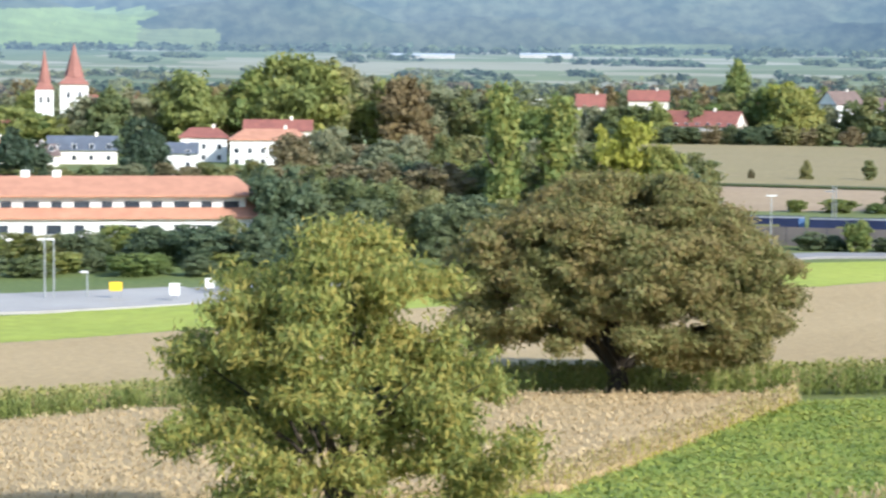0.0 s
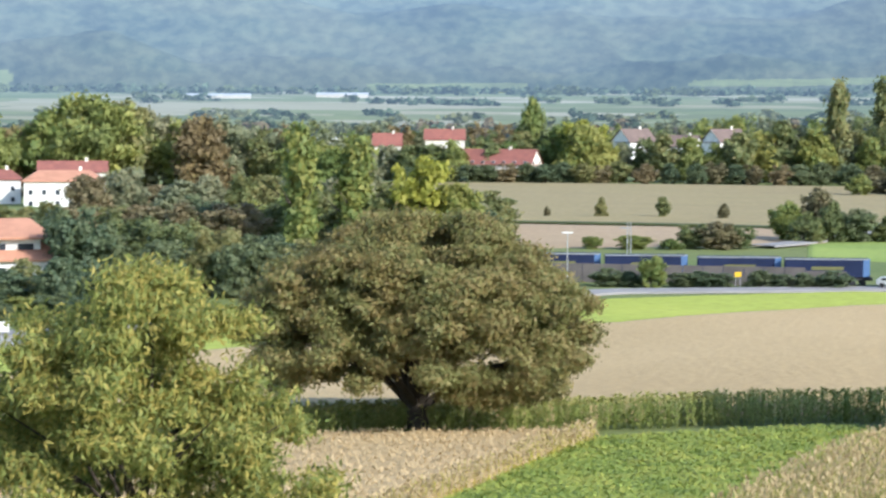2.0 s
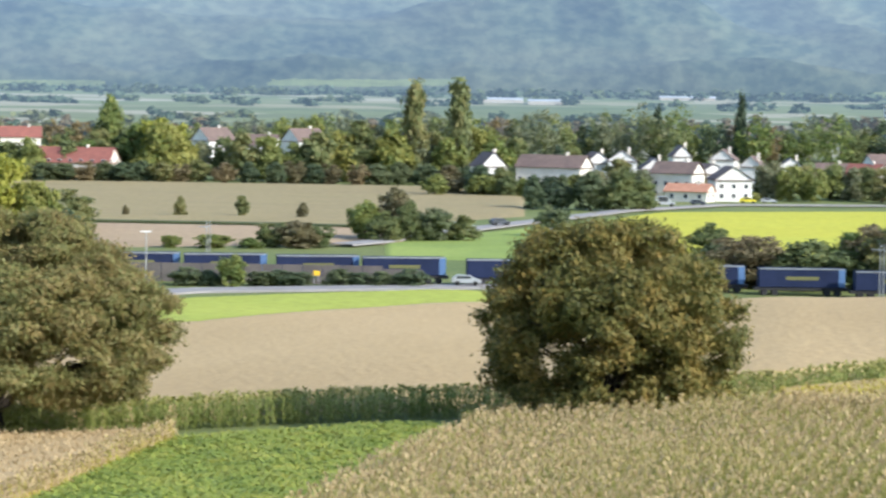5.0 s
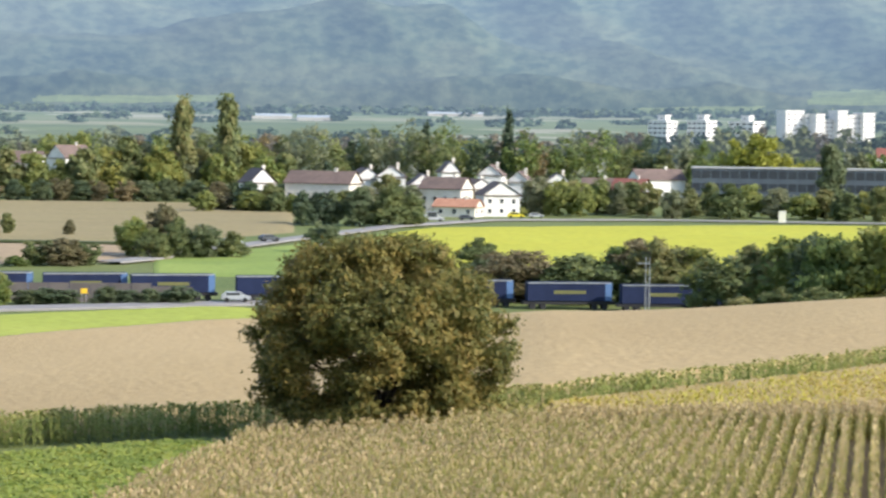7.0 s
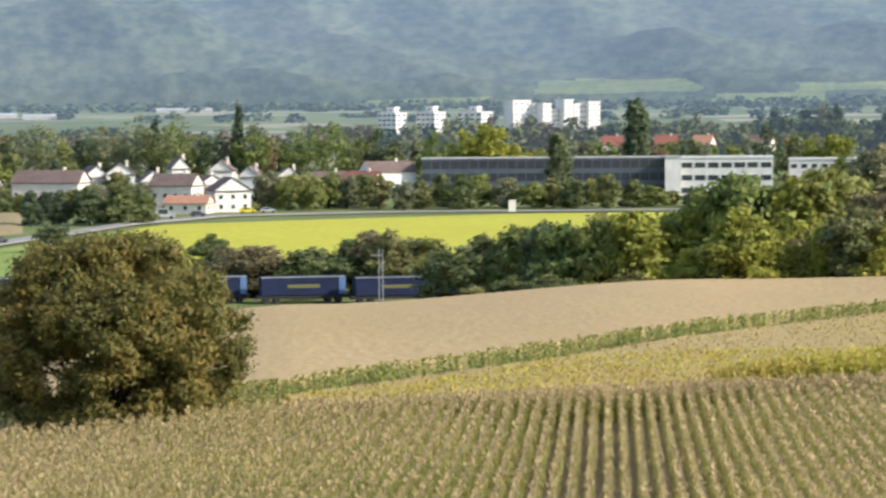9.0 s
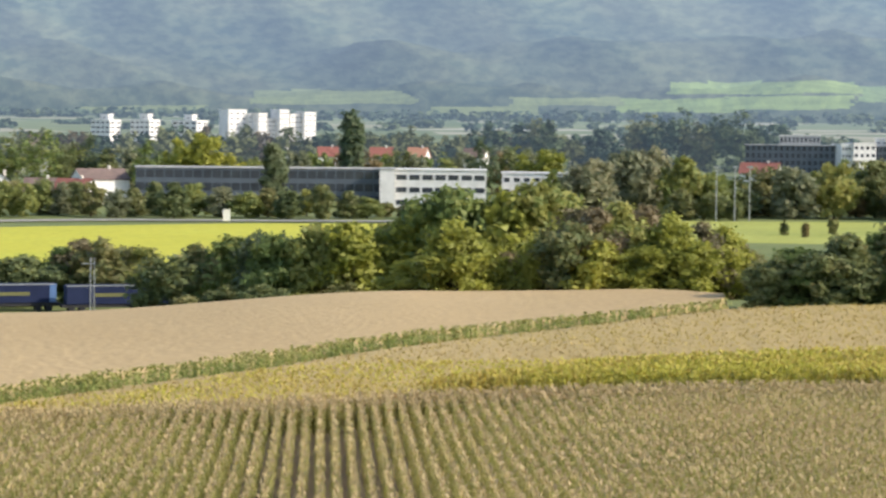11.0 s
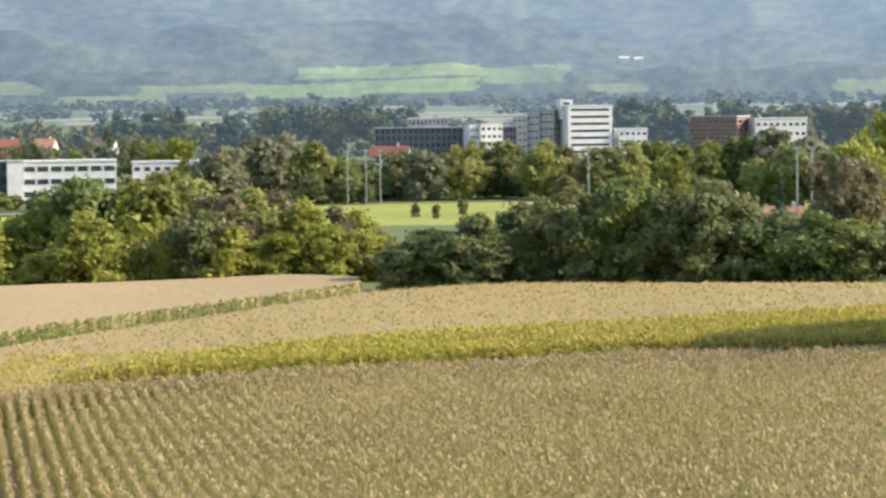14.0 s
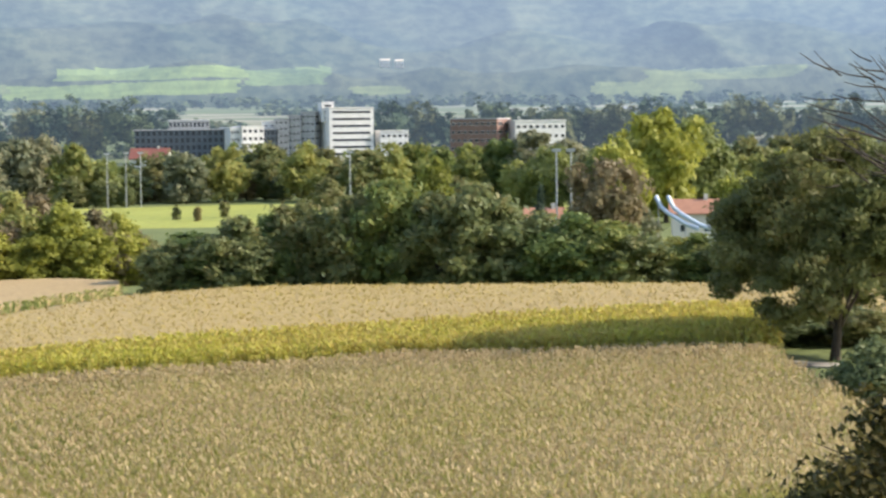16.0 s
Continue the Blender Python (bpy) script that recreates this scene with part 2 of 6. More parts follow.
def mountain_material(name, tint=None):
    """Wooded hills behind kilometres of bright air: dark woods below, the haze put in as a bluish emission that grows
    with distance.
    """
    m, nt, p = material(name, 1.0, 0.0, 0.0)
    woods, patch, fine = hill_noise(nt, 0.004, 5, 2.4), hill_noise(nt, 0.006, 4, 3.2), hill_noise(nt, 0.05, 6, 1.5)
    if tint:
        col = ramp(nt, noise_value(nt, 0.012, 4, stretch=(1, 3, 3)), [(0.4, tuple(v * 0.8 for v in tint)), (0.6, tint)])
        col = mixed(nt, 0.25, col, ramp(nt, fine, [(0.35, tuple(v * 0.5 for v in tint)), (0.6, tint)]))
    else:
        col = ramp(nt, woods, [(0.36, (0.022, 0.042, 0.032)), (0.47, (0.05, 0.072, 0.045)), (0.55, (0.078, 0.092, 0.055)), (0.66, (0.045, 0.063, 0.042))])
        col = mixed(nt, 0.4, col, ramp(nt, fine, [(0.4, (0.01, 0.02, 0.018)), (0.62, (0.10, 0.115, 0.07))]))
        col = mixed(nt, ramp(nt, patch, [(0.60, (0, 0, 0)), (0.70, (0.3, 0.3, 0.3))]), col, (0.11, 0.12, 0.07))
    nt.links.new(col, p.inputs["Base Color"])
    # Haze painted as emission: stronger with distance and towards both sides.
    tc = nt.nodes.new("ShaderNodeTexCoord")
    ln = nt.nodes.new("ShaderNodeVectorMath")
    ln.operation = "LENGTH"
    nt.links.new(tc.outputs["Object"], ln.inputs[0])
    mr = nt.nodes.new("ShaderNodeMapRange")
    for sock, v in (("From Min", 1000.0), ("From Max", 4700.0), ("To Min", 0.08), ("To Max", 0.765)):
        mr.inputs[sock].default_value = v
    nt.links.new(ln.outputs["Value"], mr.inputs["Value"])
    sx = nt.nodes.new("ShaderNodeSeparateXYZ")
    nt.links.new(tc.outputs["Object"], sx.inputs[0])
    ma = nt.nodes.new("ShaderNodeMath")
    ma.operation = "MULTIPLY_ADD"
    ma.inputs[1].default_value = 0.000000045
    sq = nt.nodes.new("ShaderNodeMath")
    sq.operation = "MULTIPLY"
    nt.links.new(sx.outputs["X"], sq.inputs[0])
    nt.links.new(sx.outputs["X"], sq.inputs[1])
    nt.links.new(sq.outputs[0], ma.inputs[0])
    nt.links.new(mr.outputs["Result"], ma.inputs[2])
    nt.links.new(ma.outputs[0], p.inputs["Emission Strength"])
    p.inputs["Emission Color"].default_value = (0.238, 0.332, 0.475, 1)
    bump(nt, p, fine, 0.6, 5)
    return m


def hill_height(az, r):
    """Wooded hills in three ranges, one behind the other, whose spurs run down towards the valley."""
    az, r = np.broadcast_arrays(np.asarray(az, float), np.asarray(r, float))
    out = np.zeros(r.shape)
    for idx in np.ndindex(r.shape):
        p, q = float(az[idx]), float(r[idx])
        k = min(1.0, max(0.0, (q - 2430) / 2470))
        bend = p + 4.0 * (q - 2450) / 1000
        front = 26 + 30 * noise.fractal(Vector((p / 9 + 1, 0.3, 1.0)), 0.9, 2.1, 3)
        mid = 62 + 75 * noise.fractal(Vector((p / 10 + 7, 0.8, 2.0)), 0.9, 2.1, 3)
        back = 150 + 120 * noise.fractal(Vector((p / 12 + 19, 1.7, 3.0)), 0.9, 2.1, 3)
        ridge = max(front * math.exp(-((q - 2880) / 260) ** 2), mid * math.exp(-((q - 3420) / 330) ** 2), back * math.exp(-((q - 4150) / 420) ** 2))
        spur = 1 - 2 * abs(noise.fractal(Vector((bend / 6.0 + 11, q / 1700, 8.0)), 1.0, 2.1, 2))
        fine = noise.fractal(Vector((p / 1.1, q / 160, 5.0)), 0.9, 2.1, 3)
        out[idx] = ridge * (0.8 + 0.25 * spur) + k ** 1.8 * 110 + min(1, k * 5) * (16 * spur * (0.25 + 1.6 * k) + 3.5 * fine) + 330 * k ** 4
    return ground_polar(az, r) - 3 + out


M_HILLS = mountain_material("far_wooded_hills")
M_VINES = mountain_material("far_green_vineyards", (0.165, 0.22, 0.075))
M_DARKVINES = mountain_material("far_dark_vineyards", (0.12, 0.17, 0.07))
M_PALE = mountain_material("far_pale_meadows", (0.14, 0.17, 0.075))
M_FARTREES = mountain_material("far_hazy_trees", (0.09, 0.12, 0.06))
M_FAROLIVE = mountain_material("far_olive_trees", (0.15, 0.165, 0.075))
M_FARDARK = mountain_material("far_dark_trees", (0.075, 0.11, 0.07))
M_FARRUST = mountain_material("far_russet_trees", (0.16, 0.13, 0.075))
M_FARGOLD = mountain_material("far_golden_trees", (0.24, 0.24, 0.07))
h_az = np.concatenate([np.arange(-60, -38, 0.5), np.arange(-38, 40, 0.1), np.arange(40, 60.1, 0.5)])
h_r = np.concatenate([np.arange(2420, 3100, 9.0), np.linspace(3100, 4900, 60)])
HA, HR = np.meshgrid(h_az, h_r, indexing="ij")
hx, hy = polar(HA, HR)
HH = hill_height(HA, HR)
# open ground on the lower slopes: heading from, to, height of view from, to (degrees), kind
OPEN = [(14.4, 17.3, 0.50, 0.84, 1), (15.8, 20.3, 0.96, 1.26, 1), (17.2, 20.2, 0.60, 0.93, 1), (20.3, 22.3, 0.80, 1.20, 2), (5.7, 9.4, 0.62, 0.94, 3), (10.0, 12.6, 0.36, 0.60, 3), (11.8, 14.5, 0.64, 0.84, 3),
        (28.8, 31.2, 0.30, 0.80, 3), (30.0, 33.8, 0.82, 1.10, 3), (-40, -31.2, 0.15, 1.2, 1), (-31.4, -29.4, 0.15, 0.78, 3), (-13, -8.8, 0.46, 0.62, 3), (22.8, 24.2, 0.55, 0.75, 3), (-21, -17, 0.35, 0.5, 3), (1.5, 4.5, 0.35, 0.52, 3)]
faces = grid_faces(len(h_az), len(h_r))[:, ::-1]
fa = HA.ravel()[faces].mean(1)
fe = np.degrees(np.arctan((HH.ravel()[faces].mean(1) - EYE[2]) / HR.ravel()[faces].mean(1)))
fn = np.array([noise.noise(Vector((p * 0.8, q * 4.0, 3.0))) for p, q in zip(fa, fe)])
fk = np.zeros(len(faces), int)
for a0, a1, e0, e1, kind in OPEN:
    mid, half = (e0 + e1) / 2, (e1 - e0) / 2
    tilt = (fa - (a0 + a1) / 2) * 0.015
    inner = (fa > a0 + 0.35 * fn) & (fa < a1 + 0.5 * fn) & (np.abs(fe - mid - tilt) < half + 0.05 * fn) & (HR.ravel()[faces].mean(1) < 3750)
    fk[inner] = kind
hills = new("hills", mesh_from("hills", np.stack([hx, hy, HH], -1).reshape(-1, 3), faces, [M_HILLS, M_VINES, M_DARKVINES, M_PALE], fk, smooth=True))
tagged(hills, "hazy blue wooded mountain slopes with vineyards at their foot", "mountains", kind="structure")


def plain_material():
    """Fields of the far plain: long parcels in green and straw, the haze of bright air put in as blue emission."""
    m, nt, p = material("far_plain_parcels", 1.0, 0.0, 0.0)
    tc = nt.nodes.new("ShaderNodeTexCoord")
    mp = nt.nodes.new("ShaderNodeMapping")
    mp.inputs["Scale"].default_value = (1 / 120, 1 / 75, 0.0)
    mp.inputs["Rotation"].default_value = (0, 0, 0.2)
    nt.links.new(tc.outputs["Object"], mp.inputs["Vector"])
    vo = nt.nodes.new("ShaderNodeTexVoronoi")
    vo.inputs["Scale"].default_value = 1.0
    nt.links.new(mp.outputs["Vector"], vo.inputs["Vector"])
    sep = nt.nodes.new("ShaderNodeSeparateColor")
    nt.links.new(vo.outputs["Color"], sep.inputs["Color"])
    col = ramp(nt, sep.outputs["Red"], [(0.0, (0.10, 0.13, 0.06)), (0.35, (0.16, 0.185, 0.085)), (0.55, (0.11, 0.135, 0.065)), (0.75, (0.25, 0.235, 0.15)), (1.0, (0.31, 0.295, 0.22))])
    col = mixed(nt, 0.2, col, ramp(nt, noise_value(nt, 0.05, 6), [(0.3, (0.06, 0.09, 0.04)), (0.7, (0.26, 0.26, 0.15))]))
    nt.links.new(col, p.inputs["Base Color"])
    # This blue emission paints the haze, rising with distance and sideways offset.
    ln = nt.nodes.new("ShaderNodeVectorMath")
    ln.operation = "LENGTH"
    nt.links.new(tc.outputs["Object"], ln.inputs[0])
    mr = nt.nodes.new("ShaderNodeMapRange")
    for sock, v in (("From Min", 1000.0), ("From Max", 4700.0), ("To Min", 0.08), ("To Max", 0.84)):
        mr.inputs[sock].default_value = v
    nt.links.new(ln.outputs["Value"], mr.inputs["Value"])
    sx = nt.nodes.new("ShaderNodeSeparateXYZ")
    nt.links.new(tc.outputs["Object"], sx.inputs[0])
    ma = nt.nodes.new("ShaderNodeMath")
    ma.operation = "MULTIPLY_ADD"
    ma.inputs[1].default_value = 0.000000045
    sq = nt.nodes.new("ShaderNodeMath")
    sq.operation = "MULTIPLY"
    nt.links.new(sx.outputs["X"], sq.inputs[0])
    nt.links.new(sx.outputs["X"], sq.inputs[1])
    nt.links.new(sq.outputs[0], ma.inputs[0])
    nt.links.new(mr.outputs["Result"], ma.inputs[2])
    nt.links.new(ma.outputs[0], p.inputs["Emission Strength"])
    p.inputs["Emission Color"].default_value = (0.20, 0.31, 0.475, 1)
    return m


p_az, p_r = np.arange(-62, 62.1, 1.0), np.geomspace(1100, 2500, 40)
PA, PR = np.meshgrid(p_az, p_r, indexing="ij")
px, py = polar(PA, PR)
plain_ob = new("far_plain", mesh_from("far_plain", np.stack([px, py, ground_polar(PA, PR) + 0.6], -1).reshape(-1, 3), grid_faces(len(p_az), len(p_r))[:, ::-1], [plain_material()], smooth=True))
tagged(plain_ob, "hazy patchwork of fields on the far plain", "plain", kind="structure")

# ---- fields ----


def field_material(name, a, b, c, fine=0.6, big=0.02, stretch=None):
    m, nt, p = material(name, 0.95)
    n1, n2 = noise_value(nt, big, 5, stretch=stretch), noise_value(nt, fine, 8)
    col = ramp(nt, n1, [(0.35, a), (0.5, b), (0.65, c)])
    col = mixed(nt, 0.35, col, ramp(nt, n2, [(0.3, tuple(v * 0.55 for v in b)), (0.7, tuple(min(1, v * 1.3) for v in b))]))
    nt.links.new(col, p.inputs["Base Color"])
    bump(nt, p, n2, 0.8, 0.2)
    return m


M_TANBED = field_material("ripe_tan_canopy", (0.385, 0.275, 0.13), (0.42, 0.305, 0.148), (0.46, 0.335, 0.168), 1.6, 0.03, (1, 0.35, 1))
M_STRAWBED = field_material("straw_canopy", (0.35, 0.262, 0.102), (0.375, 0.282, 0.115), (0.395, 0.298, 0.135), 1.6, 0.04, (1, 0.35, 1))



def between(az, near, far, n):
    """Points on a field: for every heading n distances from its near to its far edge."""
    na, nd = zip(*near)
    fa, fd = zip(*far)
    a = np.interp(az, na, nd)
    b = np.interp(az, fa, fd)
    return a[:, None] + (b - a)[:, None] * np.linspace(0, 1, n)[None, :]


def inside(az, r, near, far):
    na, nd = zip(*near)
    fa, fd = zip(*far)
    return (az > max(na[0], fa[0])) & (az < min(na[-1], fa[-1])) & (r > np.interp(az, na, nd)) & (r < np.interp(az, fa, fd))


def corn_template(rng, leaves=6, tassel=True, dry_from=0.66):
    """One maize plant 1 m high: bowed leaves, stalk and tassel. Returns quads and which of them are dry."""
    quads, dry = [], []
    for k in range(leaves):
        z = 0.12 + 0.72 * k / leaves
        a = rng.uniform(0, 6.28)
        ln, w = rng.uniform(0.16, 0.26), rng.uniform(0.015, 0.025)
        d, s = np.array([math.cos(a), math.sin(a), 0]), np.array([-math.sin(a), math.cos(a), 0])
        p0, p1, p2 = np.array([0, 0, z]), d * ln * 0.6 + [0, 0, z + 0.085], d * ln + [0, 0, z - 0.03]
        quads += [[p0 - s * w, p0 + s * w, p1 + s * w, p1 - s * w], [p1 - s * w, p1 + s * w, p2 + s * w * 0.2, p2 - s * w * 0.2]]
        dry += [z > dry_from] * 2
    quads.append([[-0.012, 0, 0], [0.012, 0, 0], [0.01, 0, 0.9], [-0.01, 0, 0.9]])
    dry.append(False)
    if tassel:
        for k in range(3):
            a = rng.uniform(0, 6.28)
            d = np.array([math.cos(a), math.sin(a), 0])
            s = np.array([-d[1], d[0], 0]) * 0.02
            p0, p1 = np.array([0, 0, 0.84]), d * 0.09 + [0, 0, 0.94]
            quads.append([p0 - s, p0 + s, p1 + s, p1 - s])
            dry.append(True)
    return np.array(quads, float), np.array(dry)


def weed_template(rng, leaves=7, broad=0.2, tall=0.22):
    """A low bushy plant 1 m high and wide."""
    quads = []
    for k in range(leaves):
        a, up = rng.uniform(0, 6.28), rng.uniform(0.3, 0.95)
        d = np.array([math.cos(a), math.sin(a), 0])
        s = np.array([-d[1], d[0], 0]) * broad
        c = d * rng.uniform(0.05, 0.35) + [0, 0, up]
        t = d * tall + [0, 0, rng.uniform(-0.45, 0.9) * tall]
        quads.append([c - s * 1.2 - t, c + s * 1.2 - t * 0.6, c + t * 1.2])
    return np.array(quads, float), np.zeros(len(quads), bool)


def sow(name, x, y, templates, height, mats, rng, spread=0.15, wide=1.0):
    """Many plants of a few kinds as one mesh of quads."""
    z = ground(x, y)
    allv, alli = [], []
    pick = rng.integers(0, len(templates), len(x))
    for k, (q, dry) in enumerate(templates):
        sel = np.where(pick == k)[0]
        if not len(sel):
            continue
        a = rng.uniform(0, 6.28, len(sel))
        h = height * (1 + rng.uniform(-spread, spread, len(sel)))
        c, s = np.cos(a), np.sin(a)
        p = q.reshape(-1, 3)
        vx = (p[None, :, 0] * c[:, None] - p[None, :, 1] * s[:, None]) * h[:, None] * wide + x[sel][:, None]
        vy = (p[None, :, 0] * s[:, None] + p[None, :, 1] * c[:, None]) * h[:, None] * wide + y[sel][:, None]
        vz = p[None, :, 2] * h[:, None] + z[sel][:, None]
        allv.append(np.stack([vx, vy, vz], -1).reshape(-1, 3))
        alli.append(np.tile(dry.astype(int), len(sel)))
    v = np.concatenate(allv)
    return mesh_from(name, v, np.arange(len(v)).reshape(-1, templates[0][0].shape[1]), mats, np.concatenate(alli))


def bed(name, near, far, lift, mat, na=60, nr=14, bumpy=0.1):
    """The closed body of a crop: a rough top and sides down to the soil."""
    lo, hi = max(near[0][0], far[0][0]), min(near[-1][0], far[-1][0])
    az = np.linspace(lo, hi, na)
    r = between(az, near, far, nr)
    a2 = np.repeat(az[:, None], nr, 1)
    x, y = polar(a2, r)
    rng = np.random.default_rng(len(name))
    z = ground_polar(a2, r) + lift + rng.uniform(-bumpy, bumpy, r.shape)
    z[0, :], z[-1, :], z[:, 0], z[:, -1] = (ground_polar(a2, r) + 0.02)[0, :], (ground_polar(a2, r) + 0.02)[-1, :], (ground_polar(a2, r) + 0.02)[:, 0], (ground_polar(a2, r) + 0.02)[:, -1]
    return mesh_from(name, np.stack([x, y, z], -1).reshape(-1, 3), grid_faces(na, nr)[:, ::-1], [mat], smooth=True)


def scattered(near, far, count, rng, rows=None):
    """Random or row-wise places inside a field."""
    lo, hi = max(near[0][0], far[0][0]), min(near[-1][0], far[-1][0])
    rmin, rmax = min(d for _, d in near), max(d for _, d in far)
    if rows:
        step, gap, head = rows
        h = radians(head)
        u = np.arange(-260, 260, step)
        v = np.arange(0, rmax + 40, gap)
        U, V = np.meshgrid(u, v, indexing="ij")
        U = U + rng.normal(0, 0.05, U.shape)
        V = V + rng.uniform(-gap / 2, gap / 2, V.shape)
        x, y = U * math.cos(h) + V * math.sin(h), -U * math.sin(h) + V * math.cos(h)
        x, y = x.ravel(), y.ravel()
    else:
        az = rng.uniform(lo, hi, count)
        r = np.sqrt(rng.uniform(rmin ** 2, rmax ** 2, count))
        x, y = polar(az, r)
    keep = inside(np.degrees(np.arctan2(x, y)), np.hypot(x, y), near, far)
    return x[keep], y[keep]


rng = np.random.default_rng(5)
CORN = [corn_template(rng, 9, True, 0.68) for _ in range(6)]
CORN_GREEN = [corn_template(rng, 7, True, 0.9) for _ in range(4)]
CORN_YEL = [corn_template(rng, 7, True, 0.5) for _ in range(5)]
WEED = [weed_template(rng, 8, 0.14, 0.16) for _ in range(5)]
HEADS_T = [weed_template(rng, 5, 0.07, 0.11) for _ in range(5)]
M_SOIL = plain("field_soil", (0.20, 0.15, 0.09), (0.13, 0.10, 0.06), 0.95, 0.3, 3.0, relief=0.6)

# edges of the fields: heading in degrees and distance in metres
NEAR_NEAR = [(-15, 70), (37, 70)]
NEAR_FAR = [(-15, 70.5), (-13.2, 74), (-11, 95), (-9.5, 107), (-7.6, 123), (-4.4, 122), (-0.6, 122), (6, 126), (14, 133), (21, 137), (24, 140), (27, 137), (31, 136), (33, 135), (34.8, 113), (37, 90)]
x, y = scattered(NEAR_NEAR, NEAR_FAR, 0, rng, rows=(0.72, 0.2, 7.4))
maize_soil = new("maize_soil", bed("maize_soil", NEAR_NEAR, NEAR_FAR, 0.06, M_SOIL, 160, 20, 0.03))
tagged(maize_soil, "dry brown soil between the rows of maize", "soil", kind="structure")
maize = new("maize_field", sow("maize_field", x, y, CORN, 1.9, [M_CORN_GREEN, M_CORN_DRY], rng, wide=0.56))
tagged(maize, "ripening maize in straight rows with dry tan tassels", "crop field", kind="stuff")

HEADLAND_NEAR = [(a, r - 3.2) for a, r in NEAR_FAR if -1 < a < 34]
HEADLAND_FAR = [(a, r + 0.6) for a, r in NEAR_FAR if -1 < a < 34]
x, y = scattered(HEADLAND_NEAR, HEADLAND_FAR, 26000, rng)
headland = new("maize_headland", sow("maize_headland", x, y, CORN, 1.85, [M_CORN_GREEN, M_CORN_DRY], rng, 0.15, 0.6))
tagged(headland, "crosswise maize rows at the end of the field", "crop field", kind="stuff")

GREEN_NEAR = [(-24, 70), (-15, 70), (-13, 75), (-11, 96), (-9.5, 108), (-7.7, 124)]
GREEN_FAR = [(-24, 71), (-19.5, 89), (-15.25, 122), (-12, 125), (-9, 128), (-7.7, 125)]
x, y = scattered(GREEN_NEAR, GREEN_FAR, 125000, rng)
leafy_field = new("green_crop_patch", sow("green_crop_patch", x, y, WEED, 0.58, [M_SOY], rng, 0.4, 0.75))
tagged(leafy_field, "bright green leafy crop in a wedge-shaped patch", "crop field", kind="stuff")

FRONT_NEAR = [(-38, 84), (-26, 78), (-21, 79), (-19.5, 90), (-15.3, 122.5)]
FRONT_FAR = [(-38, 128), (-34.7, 128), (-32, 131), (-22, 125), (-15.3, 124.5)]
front_bed = new("tan_field_body", bed("tan_field_body", FRONT_NEAR, FRONT_FAR, 0.78, M_TANBED, 200, 50, 0.06))
tagged(front_bed, "pale tan ripe field below the walnut tree", "crop field", kind="stuff")
x, y = scattered(FRONT_NEAR, FRONT_FAR, 60000, rng)
front = new("stubbly_tan_field", sow("stubbly_tan_field", x, y, HEADS_T, 0.96, [M_TAN], rng, 0.1, 0.55))
tagged(front, "pale tan ripe field with a yellow margin", "crop field", kind="stuff")
EDGE_NEAR = [(-24, 74), (-21, 79.5), (-19.5, 89.5), (-15.3, 120)]
EDGE_FAR = [(-24, 78), (-21, 86), (-19.5, 97), (-15.3, 126.5)]
x, y = scattered(EDGE_NEAR, EDGE_FAR, 12000, rng)
edge = new("yellow_field_margin", sow("yellow_field_margin", x, y, CORN_YEL, 1.15, [M_CORN_YELLOW, M_CORN_DRY], rng, 0.35))
tagged(edge, "yellow and green plants along the field margin", "crop plants", kind="stuff")

STRIP_NEAR = [(-38, 131), (-34.7, 131), (-32, 134), (-22, 127.5), (-15.3, 131), (-7.6, 136), (-3.5, 131), (-0.6, 131), (6.3, 153), (10.3, 172), (14, 187), (17.3, 203)]
STRIP_FAR = [(-38, 140), (-34.7, 140), (-32, 141), (-22, 135), (-15.3, 137), (-7.6, 141), (-3.5, 136), (-0.6, 136), (6.3, 159), (10.3, 177), (14, 191), (17.3, 205)]
x, y = scattered(STRIP_NEAR, STRIP_FAR, 52000, rng)
strip = new("green_maize_strip", sow("green_maize_strip", x, y, CORN_GREEN, 1.85, [M_CORN_FRESH, M_CORN_GREEN], rng, 0.09, 1.3))
tagged(strip, "narrow strip of tall green maize across the slope", "crop field", kind="stuff")

TAN_NEAR = [(-38, 141), (-34.7, 141), (-32, 142), (-22, 136), (-15.3, 138), (-7.6, 142), (-3.5, 137), (-0.6, 137), (6.3, 160), (10.3, 178), (14, 192), (17.3, 206)]
TAN_FAR = [(-38, 196), (-34.7, 197), (-29.2, 205), (-22, 228), (-14.7, 255), (-9, 296), (-7.5, 300), (-1.5, 270), (5, 258), (10, 250), (14, 245), (17.3, 222)]
tan = new("broad_tan_field", bed("broad_tan_field", TAN_NEAR, TAN_FAR, 1.3, M_TANBED, 420, 90, 0.025))
tagged(tan, "broad pale tan field of ripe crop", "crop field", kind="stuff")
STRAW_NEAR = [(-0.6, 122.5), (6, 126.5), (8, 129), (15, 146), (20.8, 154), (25, 157), (31.3, 161), (37, 161)]
STRAW_FAR = [(-0.6, 130.5), (6.3, 152), (10.3, 171), (14, 186), (17.5, 202), (21, 210), (31, 196), (37, 190)]
straw_bed = new("yellow_field_body", bed("yellow_field_body", STRAW_NEAR, STRAW_FAR, 1.15, M_STRAWBED, 300, 50, 0.07))
tagged(straw_bed, "straw-yellow ripe crop between the maize strips", "crop field", kind="stuff")
x, y = scattered(STRAW_NEAR, STRAW_FAR, 150000, rng)
straw = new("yellow_crop_field", sow("yellow_crop_field", x, y, HEADS_T, 1.3, [M_STRAW], rng, 0.05, 0.5))
tagged(straw, "yellowing crop heads between the maize strips", "crop plants", kind="stuff")

